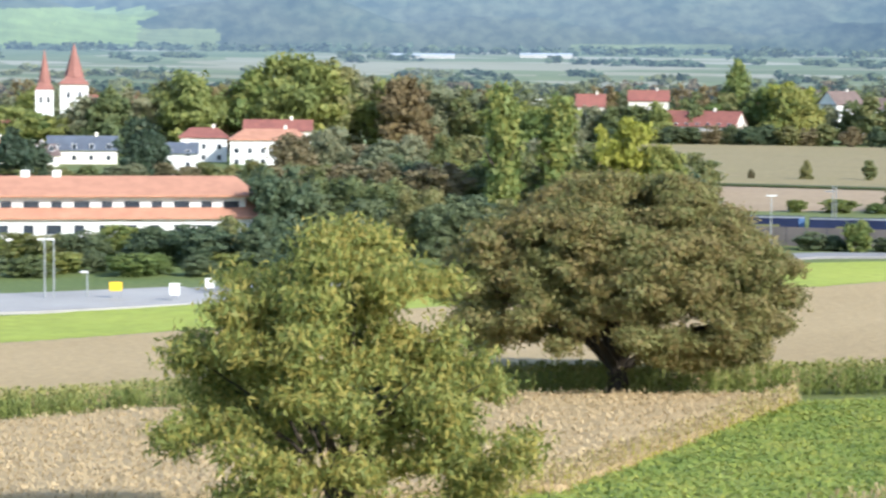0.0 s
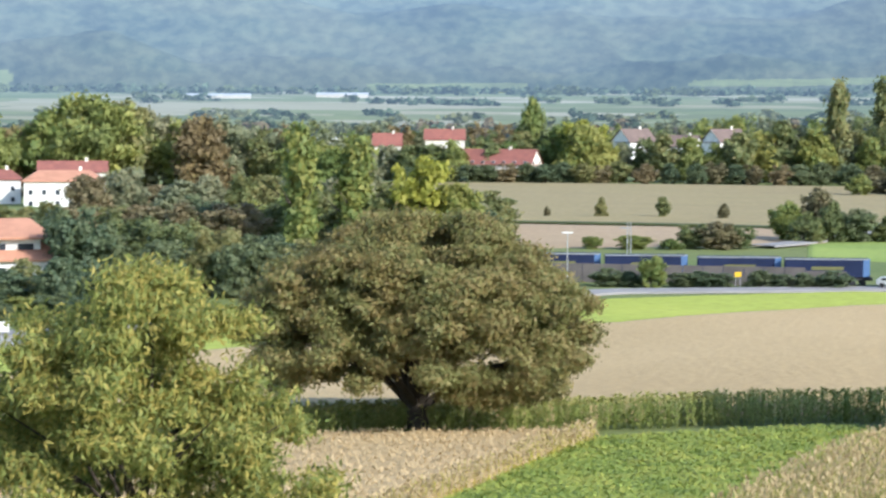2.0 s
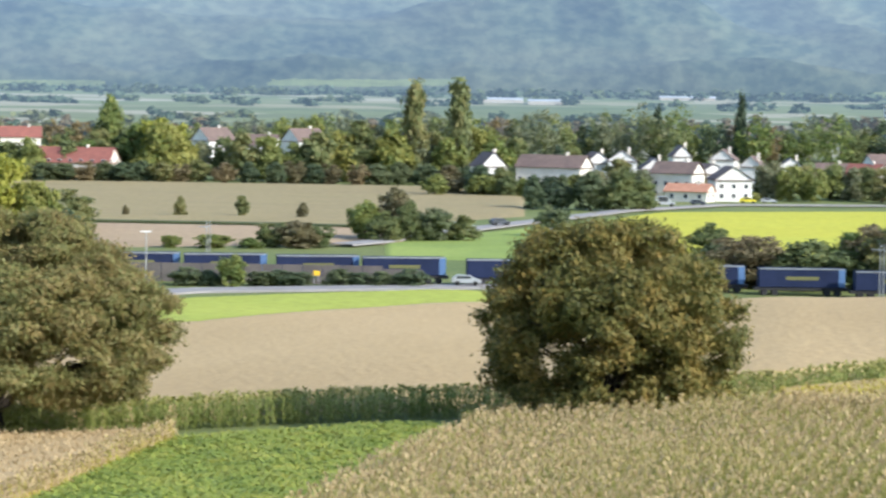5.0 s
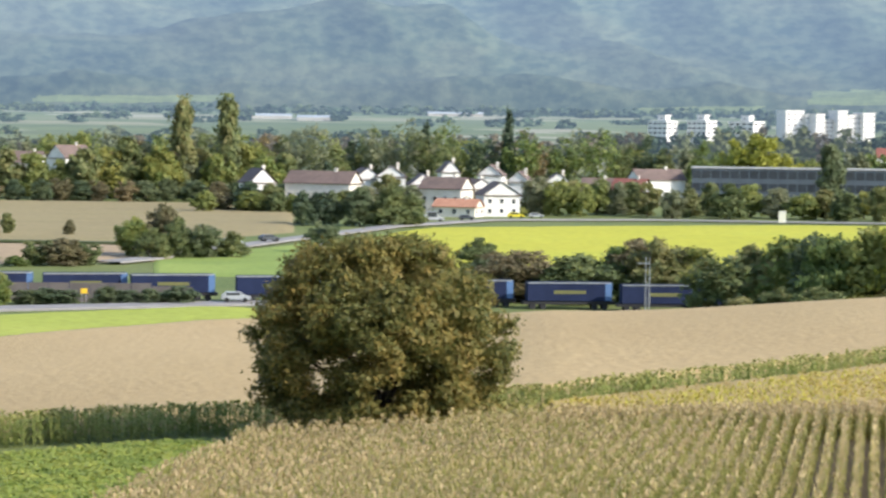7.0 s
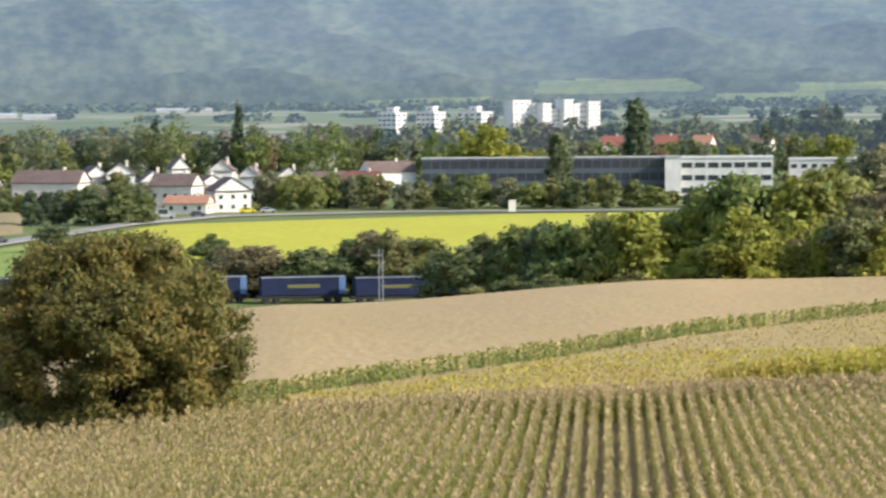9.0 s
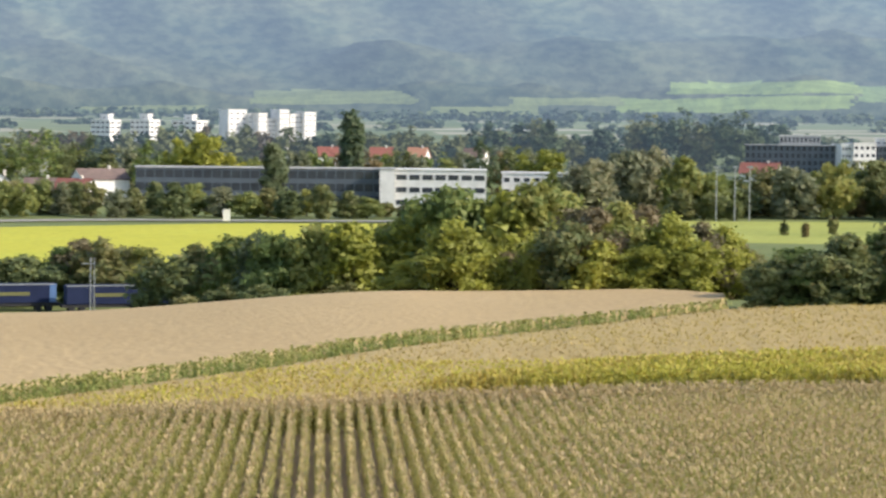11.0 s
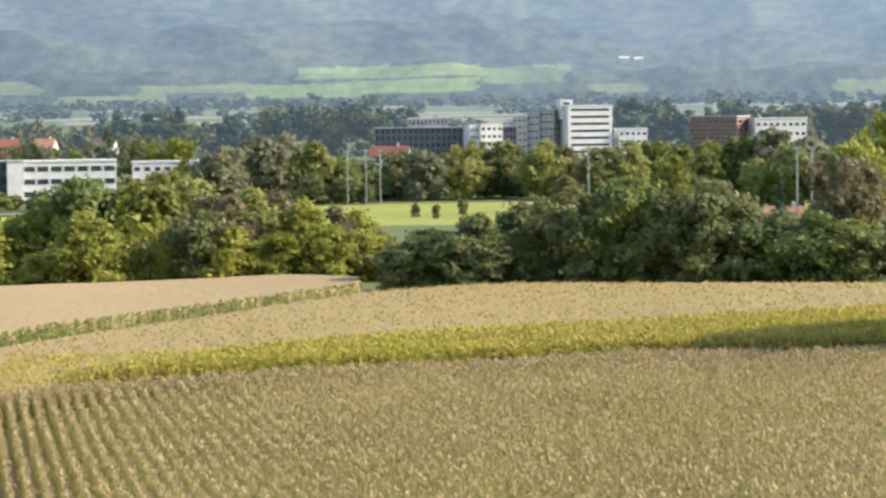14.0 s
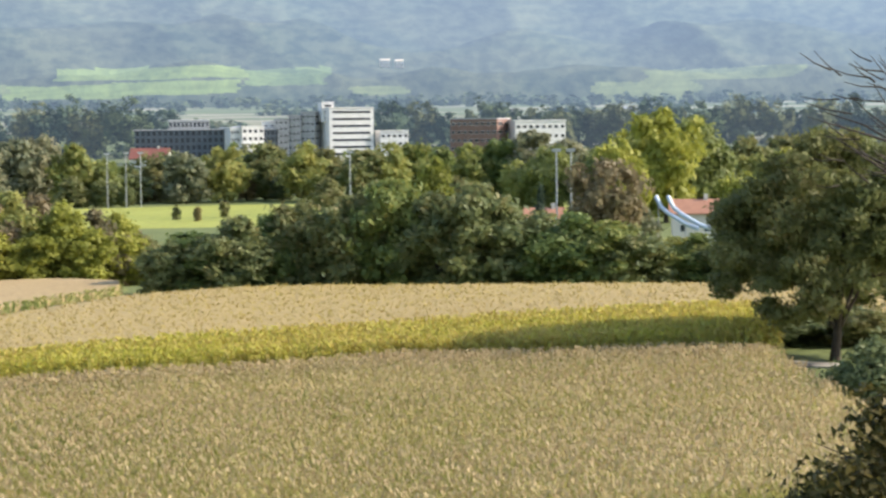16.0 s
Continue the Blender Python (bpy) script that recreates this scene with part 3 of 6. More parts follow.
RIPE_NEAR = [(-0.6, 122.8), (6, 126.8), (9, 131.5), (12, 139), (15, 147), (21, 155)]
RIPE_FAR = [(-0.6, 129.5), (3, 138), (6.3, 150), (9, 154), (12, 155), (15, 157), (21, 158)]
x, y = scattered(RIPE_NEAR, RIPE_FAR, 40000, rng)
ripe = new("yellow_crop_edge", sow("yellow_crop_edge", x, y, HEADS_T, 1.38, [M_CORN_YELLOW], rng, 0.06, 0.5))
tagged(ripe, "bright yellow crop at the edge of the maize", "crop plants", kind="stuff")

YEL_NEAR = [(9.5, 131), (14, 135.5), (21, 139.5), (24, 142.5), (27, 140), (31, 139), (33.2, 138)]
YEL_FAR = [(9.5, 131.2), (11, 136), (15, 147), (20.8, 155), (25, 158), (31.3, 162), (33.2, 160)]
x, y = scattered(YEL_NEAR, YEL_FAR, 26000, rng)
yel = new("yellow_maize_strip", sow("yellow_maize_strip", x, y, CORN_YEL, 2.3, [M_CORN_FRESH, M_CORN_YELLOW], rng, 0.12, 0.9))
tagged(yel, "strip of green maize with bright yellow tops", "crop field", kind="stuff")


def far_field(name, label, near, far, lift, mat, na=60, nr=20):
    ob = new(name, bed(name, near, far, lift, mat, na, nr, 0.03))
    return tagged(ob, label, "field", kind="structure")


far_field("grass_strip", "bright green mown grass strip beside the road", [(-38, 198), (-34.7, 199), (-29.2, 207), (-22, 230), (-14.7, 257), (-9, 298), (-7.6, 302)],
          [(-38, 240), (-34.7, 240), (-29, 250), (-22, 285), (-14.7, 316), (-9, 332), (-7.6, 330)], 0.25,
          field_material("bright_grass", (0.25, 0.30, 0.05), (0.32, 0.36, 0.055), (0.39, 0.41, 0.07)))
far_field("upper_field", "flat dry brownish field on the valley floor", [(-21, 520), (-17.4, 518), (-10.2, 502), (-6.8, 560)], [(-21, 780), (-18.4, 785), (-9, 765), (-6.8, 700)], 0.5,
          field_material("dry_field", (0.235, 0.19, 0.095), (0.28, 0.225, 0.11), (0.26, 0.22, 0.10), stretch=(1, 6, 1)))
far_field("lower_dry_field", "pale brown stubble field on the valley floor", [(-21, 420), (-17.2, 422), (-11.6, 436), (-9.6, 440)], [(-21, 512), (-17.4, 510), (-10.2, 495), (-9.6, 490)], 0.3,
          field_material("stubble", (0.30, 0.22, 0.13), (0.36, 0.265, 0.16), (0.33, 0.245, 0.14)))
far_field("mustard_field", "vivid yellow-green flat field before the town", [(-4.5, 430), (-1.7, 425), (5, 420), (12, 420)], [(-4.5, 560), (-3.4, 595), (5.4, 645), (10, 650), (12, 650)], 0.5,
          field_material("yellow_green_field", (0.38, 0.385, 0.035), (0.44, 0.42, 0.04), (0.42, 0.43, 0.045)))
far_field("side_meadow", "green meadow beside the country road", [(-10.2, 400), (-7, 395), (-4.6, 400)], [(-10.2, 440), (-7, 500), (-4.6, 560)], 0.3,
          field_material("green_meadow", (0.15, 0.20, 0.05), (0.21, 0.28, 0.06), (0.28, 0.34, 0.075)))
far_field("sports_field", "yellow-green playing field behind the hedge", [(15.6, 560), (20.4, 560), (28.5, 540)], [(15.6, 690), (20.4, 705), (28.5, 700)], 0.3,
          field_material("pitch", (0.25, 0.29, 0.06), (0.31, 0.33, 0.065), (0.33, 0.35, 0.08)))

x, y = scattered([(-8.2, 124), (-6, 123), (-0.8, 122)], [(-8.2, 130), (-6, 130), (-0.8, 130)], 9000, rng)
weeds = new("weeds", sow("weeds", x, y, WEED, 1.1, [M_CORN_GREEN], rng, 0.5, 0.6))
tagged(weeds, "rough green weeds at the field edge", "weeds", kind="stuff")

# ---- trees ----


def tube(points, radii, sides=7):
    """A tapered limb along points."""
    v, f = [], []
    pts = [Vector(p) for p in points]
    for k, (p, r) in enumerate(zip(pts, radii)):
        d = (pts[min(k + 1, len(pts) - 1)] - pts[max(k - 1, 0)]).normalized()
        s = d.cross(Vector((0.3, 0.9, 0.1))).normalized()
        t = d.cross(s)
        for a in range(sides):
            w = 6.28318 * a / sides
            v.append(p + (s * math.cos(w) + t * math.sin(w)) * r)
    for k in range(len(pts) - 1):
        for a in range(sides):
            b = (a + 1) % sides
            f.append((k * sides + a, k * sides + b, (k + 1) * sides + b, (k + 1) * sides + a))
    return [tuple(p) for p in v], f


def limbs(rg, height, bole, radius, reach, count):
    """Trunk and main limbs of a broad tree."""
    verts, faces = [], []

    def add(p, r, s=7):
        v, f = tube(p, r, s)
        o = len(verts)
        verts.extend(v)
        faces.extend([tuple(i + o for i in q) for q in f])

    lean = rg.uniform(-0.06, 0.06, 2) * height
    add([(0, 0, -0.3), (0, 0, 0.25), (lean[0] * 0.3, lean[1] * 0.3, bole), (lean[0], lean[1], height * 0.62), (lean[0] * 1.2, lean[1] * 1.2, height * 0.86)],
        [radius * 1.5, radius * 1.1, radius * 0.85, radius * 0.4, radius * 0.1], 9)
    for k in range(count):
        a = 6.283 * (k + rg.uniform(-0.3, 0.3)) / count
        z0 = bole * rg.uniform(0.85, 1.0) + (height * 0.3) * rg.uniform(0, 1) * (k % 2)
        out = reach * rg.uniform(0.55, 0.85)
        up = z0 + (height - z0) * rg.uniform(0.3, 0.65)
        d = Vector((math.cos(a), math.sin(a), 0))
        p0 = Vector((lean[0] * 0.3, lean[1] * 0.3, z0))
        p1 = p0 + d * out * 0.35 + Vector((0, 0, (up - z0) * 0.6))
        p2 = p0 + d * out + Vector((0, 0, up - z0))
        add([p0, p1, p2], [radius * 0.5, radius * 0.28, radius * 0.06])
        for j in range(2):
            b = a + rg.uniform(-0.9, 0.9)
            e = p1 + Vector((math.cos(b), math.sin(b), rg.uniform(0.1, 0.6))) * out * 0.5
            add([p1, (p1 + e) / 2 + Vector((0, 0, 0.1)), e], [radius * 0.2, radius * 0.13, radius * 0.04], 5)
    return verts, faces


def crown_points(rg, n, lumps, cluster=7, loose=0.4):
    """Leaf places and outward ways: sprays of leaves gathered over a heap of lumps (centre, radii)."""
    k = max(1, n // cluster)
    vol = np.array([b[0] * b[1] + b[0] * b[2] + b[1] * b[2] for _, b in lumps])
    pick = rg.choice(len(lumps), k, p=vol / vol.sum())
    d = rg.normal(0, 1, (k, 3))
    d /= np.linalg.norm(d, axis=1)[:, None]
    rad = rg.uniform(0, 1, k) ** 0.3 * rg.uniform(0.9, 1.12, k)
    c = np.array([l[0] for l in lumps], float)[pick]
    b = np.array([l[1] for l in lumps], float)[pick]
    p = c + d * b * rad[:, None]
    tilt = d + rg.normal(0, 0.28, (k, 3))
    p = np.repeat(p, cluster, 0) + rg.normal(0, loose, (k * cluster, 3)) * np.array([1, 1, 0.6])
    return p, np.repeat(tilt, cluster, 0)


def leaf_mesh(name, rg, p, out, size, mat, long=1.5, droop=0.25):
    """Leaf sprays as small quads that lean outwards and hang a little."""
    n = len(p)
    nrm = out * 1.0 + rg.normal(0, 0.38, (n, 3)) + np.array([0, 0, 0.3])
    nrm /= np.linalg.norm(nrm, axis=1)[:, None]
    along = np.cross(nrm, rg.normal(0, 1, (n, 3)))
    along[:, 2] -= droop
    along /= np.linalg.norm(along, axis=1)[:, None] + 1e-6
    side = np.cross(nrm, along)
    s = size * rg.uniform(0.6, 1.3, n)[:, None]
    w, l = side * s * 0.5, along * s * 0.5 * long
    v = np.stack([p - l * 1.1 - w * 0.5, p + w * 1.3 - l * 0.2, p + l * 1.2 - w * 0.3], 1).reshape(-1, 3)
    return mesh_from(name, v, np.arange(3 * n).reshape(-1, 3), [mat])


def shaped(rg, count, outline, lump, core=True, flat=0.75, ragged=0.05):
    """Lumps that fill a crown whose half-width is given for heights."""
    zs, hw = zip(*outline)
    lumps = []
    for k in range(count):
        z = rg.uniform(zs[0], zs[-1])
        w = float(np.interp(z, zs, hw))
        if rg.uniform(0, hw[0] + max(hw)) > w + hw[0]:
            z = zs[0] + (z - zs[0]) * 0.6
            w = float(np.interp(z, zs, hw))
        a = rg.uniform(0, 6.283)
        s = lump * rg.uniform(0.65, 1.3)
        q = max(0.0, w - s * rg.uniform(0.6, 0.95)) * (rg.uniform(0, 1) ** 0.22) * rg.uniform(1 - ragged, 1 + ragged)
        z = min(z, zs[-1] - s * flat * 0.6)
        lumps.append(((math.cos(a) * q, math.sin(a) * q, z), (s, s, s * flat)))
    if core:
        mid, top = (zs[0] + zs[-1]) / 2, (zs[-1] - zs[0]) / 2
        lumps.append(((0, 0, mid), (max(hw) * 0.66, max(hw) * 0.66, top * 0.66)))
    return lumps


def heap(rg, height, low, width, count, deep=1.0, flat=0.8, top=1.0):
    """Lumps that fill a rounded crown from low to height."""
    lumps = []
    mid = (height + low) / 2
    for k in range(count):
        d = rg.normal(0, 1, 3)
        d /= np.linalg.norm(d)
        q = rg.uniform(0.45, 0.78)
        s = rg.uniform(0.2, 0.34)
        zz = d[2] * (height - low) / 2 * q * (top if d[2] > 0 else 1.0)
        lumps.append(((d[0] * width / 2 * q, d[1] * width / 2 * q * deep, mid + zz), (width * s * 0.8, width * s * 0.8, (height - low) * s * flat)))
    lumps.append(((0, 0, mid), (width * 0.33, width * 0.33 * deep, (height - low) * 0.36)))
    return lumps


def tree(name, label, where, height, low, width, leaves, size, mat, seed, radius=0.3, count=26, deep=1.0, bole=None, boughs=7, group="", turn=0.0, droop=0.25, lumps=None, flat=0.8, long=1.5, cluster=7, loose=0.4):
    rg = np.random.default_rng(seed)
    root = new(name)
    root.matrix_world = Matrix.Translation(where) @ Matrix.Rotation(radians(turn), 4, "Z")
    tagged(root, label, "tree" if height > 4 else "shrub", group)
    v, f = limbs(rg, height, bole or max(low * 1.1, height * 0.16), radius, width / 2, boughs)
    tr = new("trunk", mesh_from("trunk", v, f, [M_BARK], smooth=True))
    tr.parent = root
    p, d = crown_points(rg, leaves, lumps or heap(rg, height, low, width, count, deep, flat), cluster, loose)
    floor = low * 0.7
    p[:, 2] = np.where(p[:, 2] < floor, floor + (floor - p[:, 2]) * 0.5, p[:, 2])
    cr = new("crown", leaf_mesh("crown", rg, p, d, size, mat, droop=droop, long=long))
    cr.parent = root
    return root


rg0 = np.random.default_rng(21)
WALNUT_FORM = [(2.8, 8.4), (4.0, 10.0), (5.4, 10.5), (7.4, 10.0), (9.2, 8.6), (10.8, 6.4), (12.4, 2.8)]
big = tree("walnut_tree", "huge spreading walnut tree with olive-brown leaves", spot(-19.6, 130), 12.2, 2.2, 19.6, 240000, 0.145, M_WALNUT, 11, 0.62, 60, 0.95, 1.7, 11, droop=0.5, long=2.0, cluster=16, loose=0.27,
           lumps=shaped(rg0, 330, WALNUT_FORM, 0.95, flat=0.55, ragged=0.08))
ROUND_FORM = [(0.9, 5.4), (2.2, 6.7), (4.4, 7.3), (6.6, 7.1), (8.6, 6.0), (10.0, 4.4), (11.0, 2.4)]
round_tree = tree("round_tree", "dense round bronze-green tree at the field edge", spot(-4.7, 128), 10.8, 0.9, 14.0, 130000, 0.17, M_BRONZE, 12, 0.4, 46, 0.9, 0.9, 8, droop=0.4, long=1.8, cluster=14, loose=0.26,
                  lumps=shaped(rg0, 215, ROUND_FORM, 1.0, flat=0.8, ragged=0.07))
FORE_FORM = [(0.9, 5.6), (1.9, 6.3), (3.4, 5.8), (4.9, 4.8), (6.2, 3.7), (7.4, 3.2), (8.5, 2.4), (9.4, 0.9)]
fore = tree("walnut_tree", "light green young walnut with loose yellowing boughs", spot(-26.6, 68), 8.9, 0.8, 10.4, 74000, 0.105, M_LIGHT, 13, 0.2, 40, 0.9, 1.2, 13, droop=0.8, cluster=9, loose=0.3,
            lumps=shaped(rg0, 150, FORE_FORM, 0.55, core=False, ragged=0.36), long=2.4)
SIDE_FORM = [(3.0, 6.0), (4.0, 7.5), (5.8, 8.0), (8.2, 7.6), (10.6, 6.2), (12.4, 4.0), (13.6, 1.6)]
side_tree = tree("walnut_tree", "olive-green walnut leaning over the field path", spot(34.55, 143.5), 12.4, 2.3, 13.5, 90000, 0.18, M_WALNUT, 14, 0.3, 36, 0.9, 1.8, 9,
                 droop=0.5, long=2.0, cluster=14, loose=0.27, lumps=shaped(rg0, 175, SIDE_FORM, 0.9, ragged=0.12))
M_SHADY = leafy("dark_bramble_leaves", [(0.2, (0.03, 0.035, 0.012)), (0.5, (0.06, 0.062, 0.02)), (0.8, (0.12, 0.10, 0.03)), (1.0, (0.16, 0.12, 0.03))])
NOOK_FORM = [(0.3, 2.8), (1.6, 3.2), (2.8, 2.6), (3.8, 1.5), (4.7, 0.5)]
nook = tree("elder_bush", "dark loose-branched bush on the near slope", spot(36.5, 52), 4.9, 0.4, 6.2, 11000, 0.15, M_SHADY, 15, 0.09, 20, 0.9, 0.7, 12,
            lumps=shaped(rg0, 46, NOOK_FORM, 0.55, core=False))
LOW_FORM = [(0.2, 2.8), (1.2, 3.2), (2.2, 2.4), (3.0, 1.0)]
low_bush = tree("hazel_bush", "low green bush beside the field path", spot(35.6, 120), 3.1, 0.3, 6.4, 16000, 0.2, M_OAK, 16, 0.08, 20, 0.9, 0.4, 7,
                lumps=shaped(rg0, 24, LOW_FORM, 0.9))


rg1 = np.random.default_rng(44)
bare = new("bare_tree")
bare.matrix_world = Matrix.Translation(spot(37.3, 58))
tagged(bare, "bare thin-branched tree on the near slope", "tree")
v, f = limbs(rg1, 13.6, 9.0, 0.14, 4.6, 11)
trunk = new("trunk", mesh_from("trunk", v, f, [M_BARK], smooth=True))
trunk.parent = bare
tv, tf = [], []
for k in range(150):
    az0, el0 = rg1.uniform(0, 6.283), rg1.uniform(-0.1, 0.8)
    st = Vector((math.cos(az0), math.sin(az0), 0)) * rg1.uniform(0.6, 3.0) + Vector((0, 0, rg1.uniform(9.8, 13.0)))
    dr = Vector((math.cos(az0 + rg1.uniform(-0.5, 0.5)), math.sin(az0 + rg1.uniform(-0.5, 0.5)), el0))
    q, g = tube([st, st + dr * 0.5, st + dr * 0.9 + Vector((0, 0, 0.1))], [0.022, 0.015, 0.006], 4)
    o = len(tv)
    tv.extend(q)
    tf.extend([tuple(i + o for i in w) for w in g])
twigs = new("twigs", mesh_from("twigs", tv, tf, [M_BARK]))
twigs.parent = bare
tagged(twigs, kind="stuff")

# templates for the valley's trees; copies share their meshes
def stock(kind, seed):
    rg = np.random.default_rng(seed)
    if kind is None:
        form = [[(0.3, 3.2), (1.6, 4.4), (3.6, 5.0), (6.0, 5.0), (8.0, 4.3), (9.3, 2.9), (10.0, 1.4)],
                [(0.3, 3.6), (1.8, 5.0), (3.6, 5.2), (5.6, 4.6), (7.4, 3.4), (9.0, 2.0), (10.0, 0.8)],
                [(0.4, 2.6), (2.2, 3.8), (4.6, 4.7), (6.8, 5.2), (8.4, 4.8), (9.5, 3.3), (10.0, 1.8)]][seed % 3]
        return shaped(rg, 44, form, 1.15, flat=0.78, ragged=0.16)
    if kind == "poplar":
        lumps = [((rg.normal(0, 0.25), rg.normal(0, 0.25), z), (1.5 * math.sin(min(1, (11.2 - z) / 5 + 0.25) * 1.57), 1.5, 1.5)) for z in np.arange(1.2, 10.6, 0.6)]
        return lumps
    if kind == "fir":
        return [((rg.normal(0, 0.15), rg.normal(0, 0.15), z), (2.4 * (1.04 - z / 10), 2.4 * (1.04 - z / 10), 0.55)) for z in np.arange(0.8, 10.0, 0.45)]


KINDS = {}
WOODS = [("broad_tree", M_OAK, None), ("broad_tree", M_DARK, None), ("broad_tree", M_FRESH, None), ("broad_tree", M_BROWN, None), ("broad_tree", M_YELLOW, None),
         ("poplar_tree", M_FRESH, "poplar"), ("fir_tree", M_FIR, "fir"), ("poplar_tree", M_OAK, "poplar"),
         ("broad_tree", M_HAZYGREEN, None), ("broad_tree", M_RUST, None), ("broad_tree", M_LIME, None)]
LABELS = {"broad_tree": "leafy deciduous tree in a belt on the valley floor", "poplar_tree": "slender upright poplar among rounder trees", "fir_tree": "dark pointed fir among leafy trees", "hedge_shrub": "dense leafy shrub in the field hedge"}


def planted(kind, mat, az, r, height, width, seed, leaves, size, label, group, form=None, low=0.12, category=""):
    """A tree 10 m high is built once for each kind, material and fineness, then copied to size."""
    key = (kind, mat.name, leaves, seed % 3, form)
    where = spot(az, r, -0.05)
    m = Matrix.Translation(where) @ Matrix.Rotation(seed * 1.7, 4, "Z") @ Matrix.Diagonal((width / 10, width / 10, height / 10, 1))
    if key not in KINDS:
        s = 100 + len(KINDS)
        ob = tree(kind, label, where, 10, 10 * low, 10, leaves, size, mat, s, 0.28, 20, 1.0, 1.6, 5, group, lumps=stock(form, s))
        KINDS[key] = ob
        ob.matrix_basis = m
        return ob
    src = KINDS[key]
    keep = src.matrix_basis.copy()
    src.matrix_basis = Matrix.Identity(4)
    ob = copy_thing(src, m)
    src.matrix_basis = keep
    return tagged(ob, label, category, group)


def wood(name, label, profile, r, spacing, wide, seed, leaves=700, size=1.3, mats=(0, 1, 3), jitter=30.0, gaps=0.0):
    """A far stretch of woodland in one mesh of many leaf sprays."""
    rg = np.random.default_rng(seed)
    pa, ph = zip(*profile)
    az, verts, idx = pa[0], [], []
    forms = [stock(None, 900 + k) for k in range(4)]
    while az < pa[-1]:
        if gaps and noise.noise(Vector((az * 0.9, r / 300, 4.0))) < gaps - 0.5:
            az += 0.25
            continue
        h = float(np.interp(az, pa, ph)) * rg.uniform(0.7, 1.06)
        d = r + rg.uniform(-jitter, jitter)
        w = max(wide * rg.uniform(0.7, 1.3), 0.75 * h)
        p, o = crown_points(rg, leaves, forms[int(rg.integers(0, 4))], 6, 0.4)
        n = len(p)
        turn = rg.uniform(0, 6.28)
        cs, sn = math.cos(turn), math.sin(turn)
        p = np.stack([(p[:, 0] * cs - p[:, 1] * sn) * w / 10, (p[:, 0] * sn + p[:, 1] * cs) * w / 10, p[:, 2] * h / 10], -1)
        nrm = np.stack([o[:, 0] * cs - o[:, 1] * sn, o[:, 0] * sn + o[:, 1] * cs, o[:, 2]], -1) + rg.normal(0, 0.35 if r < 1000 else 0.14, (n, 3)) + [0, 0, 0.3]
        nrm /= np.linalg.norm(nrm, axis=1)[:, None]
        t = np.cross(nrm, rg.normal(0, 1, (n, 3)))
        t /= np.linalg.norm(t, axis=1)[:, None] + 1e-6
        s = np.cross(nrm, t)
        q = size * rg.uniform(0.6, 1.3, n)[:, None] * 0.5
        where = np.array(spot(az, d))
        verts.append((np.stack([p - t * q * 1.4 - s * q * 0.6, p + s * q * 1.4, p + t * q * 1.5], 1) + where).reshape(-1, 3))
        idx.append(np.full(n, int(rg.integers(0, len(mats)))))
        az += math.degrees(spacing * rg.uniform(0.6, 1.4) / d)
    v = np.concatenate(verts)
    # Past 1200 m the tree materials carry haze in their emission.
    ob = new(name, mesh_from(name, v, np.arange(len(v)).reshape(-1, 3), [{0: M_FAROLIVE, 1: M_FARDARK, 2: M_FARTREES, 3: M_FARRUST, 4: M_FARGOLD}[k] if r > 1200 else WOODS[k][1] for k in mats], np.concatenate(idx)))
    return tagged(ob, label, "woodland", kind="stuff")


def belt(profile, r, spacing, wide, seed, group, leaves=1500, size=1.0, mats=(0, 0, 1, 2, 3), jitter=14.0, kind="broad_tree", label="", low=0.08):
    """Trees side by side along a line of headings, as high as the profile says."""
    rg = np.random.default_rng(seed)
    pa, ph = zip(*profile)
    az = pa[0]
    while az < pa[-1]:
        h = float(np.interp(az, pa, ph)) * rg.uniform(0.84, 1.04)
        d = r + rg.uniform(-jitter, jitter)
        k = int(rg.choice(mats))
        name, mat, form = WOODS[k]
        if form is None:
            w = wide * rg.uniform(0.8, 1.25)
        else:
            w = wide * 0.6
        w = max(w, 0.9 * h) if form is None else w
        planted(kind if form is None else name, mat, az, d, max(h, 1.5), w, int(rg.integers(0, 999)), leaves, size, label or LABELS.get(name if form else kind, LABELS["broad_tree"]), group, form, low)
        az += math.degrees(spacing * rg.uniform(0.75, 1.3) / d)


HEDGE = "dense shrubs and trees of a field hedge in green and yellow"
belt([(-2.2, 6), (-1, 7.4), (-0.15, 6), (0.8, 8.8), (1.4, 9.8), (3.4, 9.2)], 349, 4.4, 11, 21, "field hedge", 7000, 0.46, (0, 0, 1, 0, 2, 3), 4, "hedge_shrub", HEDGE, 0.0)
belt([(3.9, 10.5), (4.2, 11.4), (5, 10.6), (6.3, 12.4)], 300, 4.2, 10.5, 1, "field hedge", 7000, 0.46, (0, 0, 1, 0, 2, 3), 4, "hedge_shrub", HEDGE, 0.02)
belt([(6.3, 12), (9, 12.4), (10.2, 15), (11.1, 17.8), (12.4, 16.8), (13.6, 14)], 292, 4.2, 11.5, 2, "field hedge", 7000, 0.46, (2, 10, 2, 2, 4, 10), 5, "hedge_shrub", HEDGE, 0.02)
belt([(4.2, 4.5), (5, 5), (13, 6)], 286, 4.4, 7, 22, "field hedge", 7000, 0.46, (1, 0, 2, 0), 3, "hedge_shrub", HEDGE, 0.0)
belt([(9.5, 5), (12, 6.4), (14, 9.8), (14.6, 10.2), (15.7, 9.6), (16.4, 8.6), (16.8, 9), (17.5, 8.6), (18.0, 6), (18.3, 3.5)], 246, 2.8, 6.5, 3, "field hedge", 7000, 0.46, (10, 4, 3, 0, 4, 9), 4, "hedge_shrub", HEDGE, 0.02)
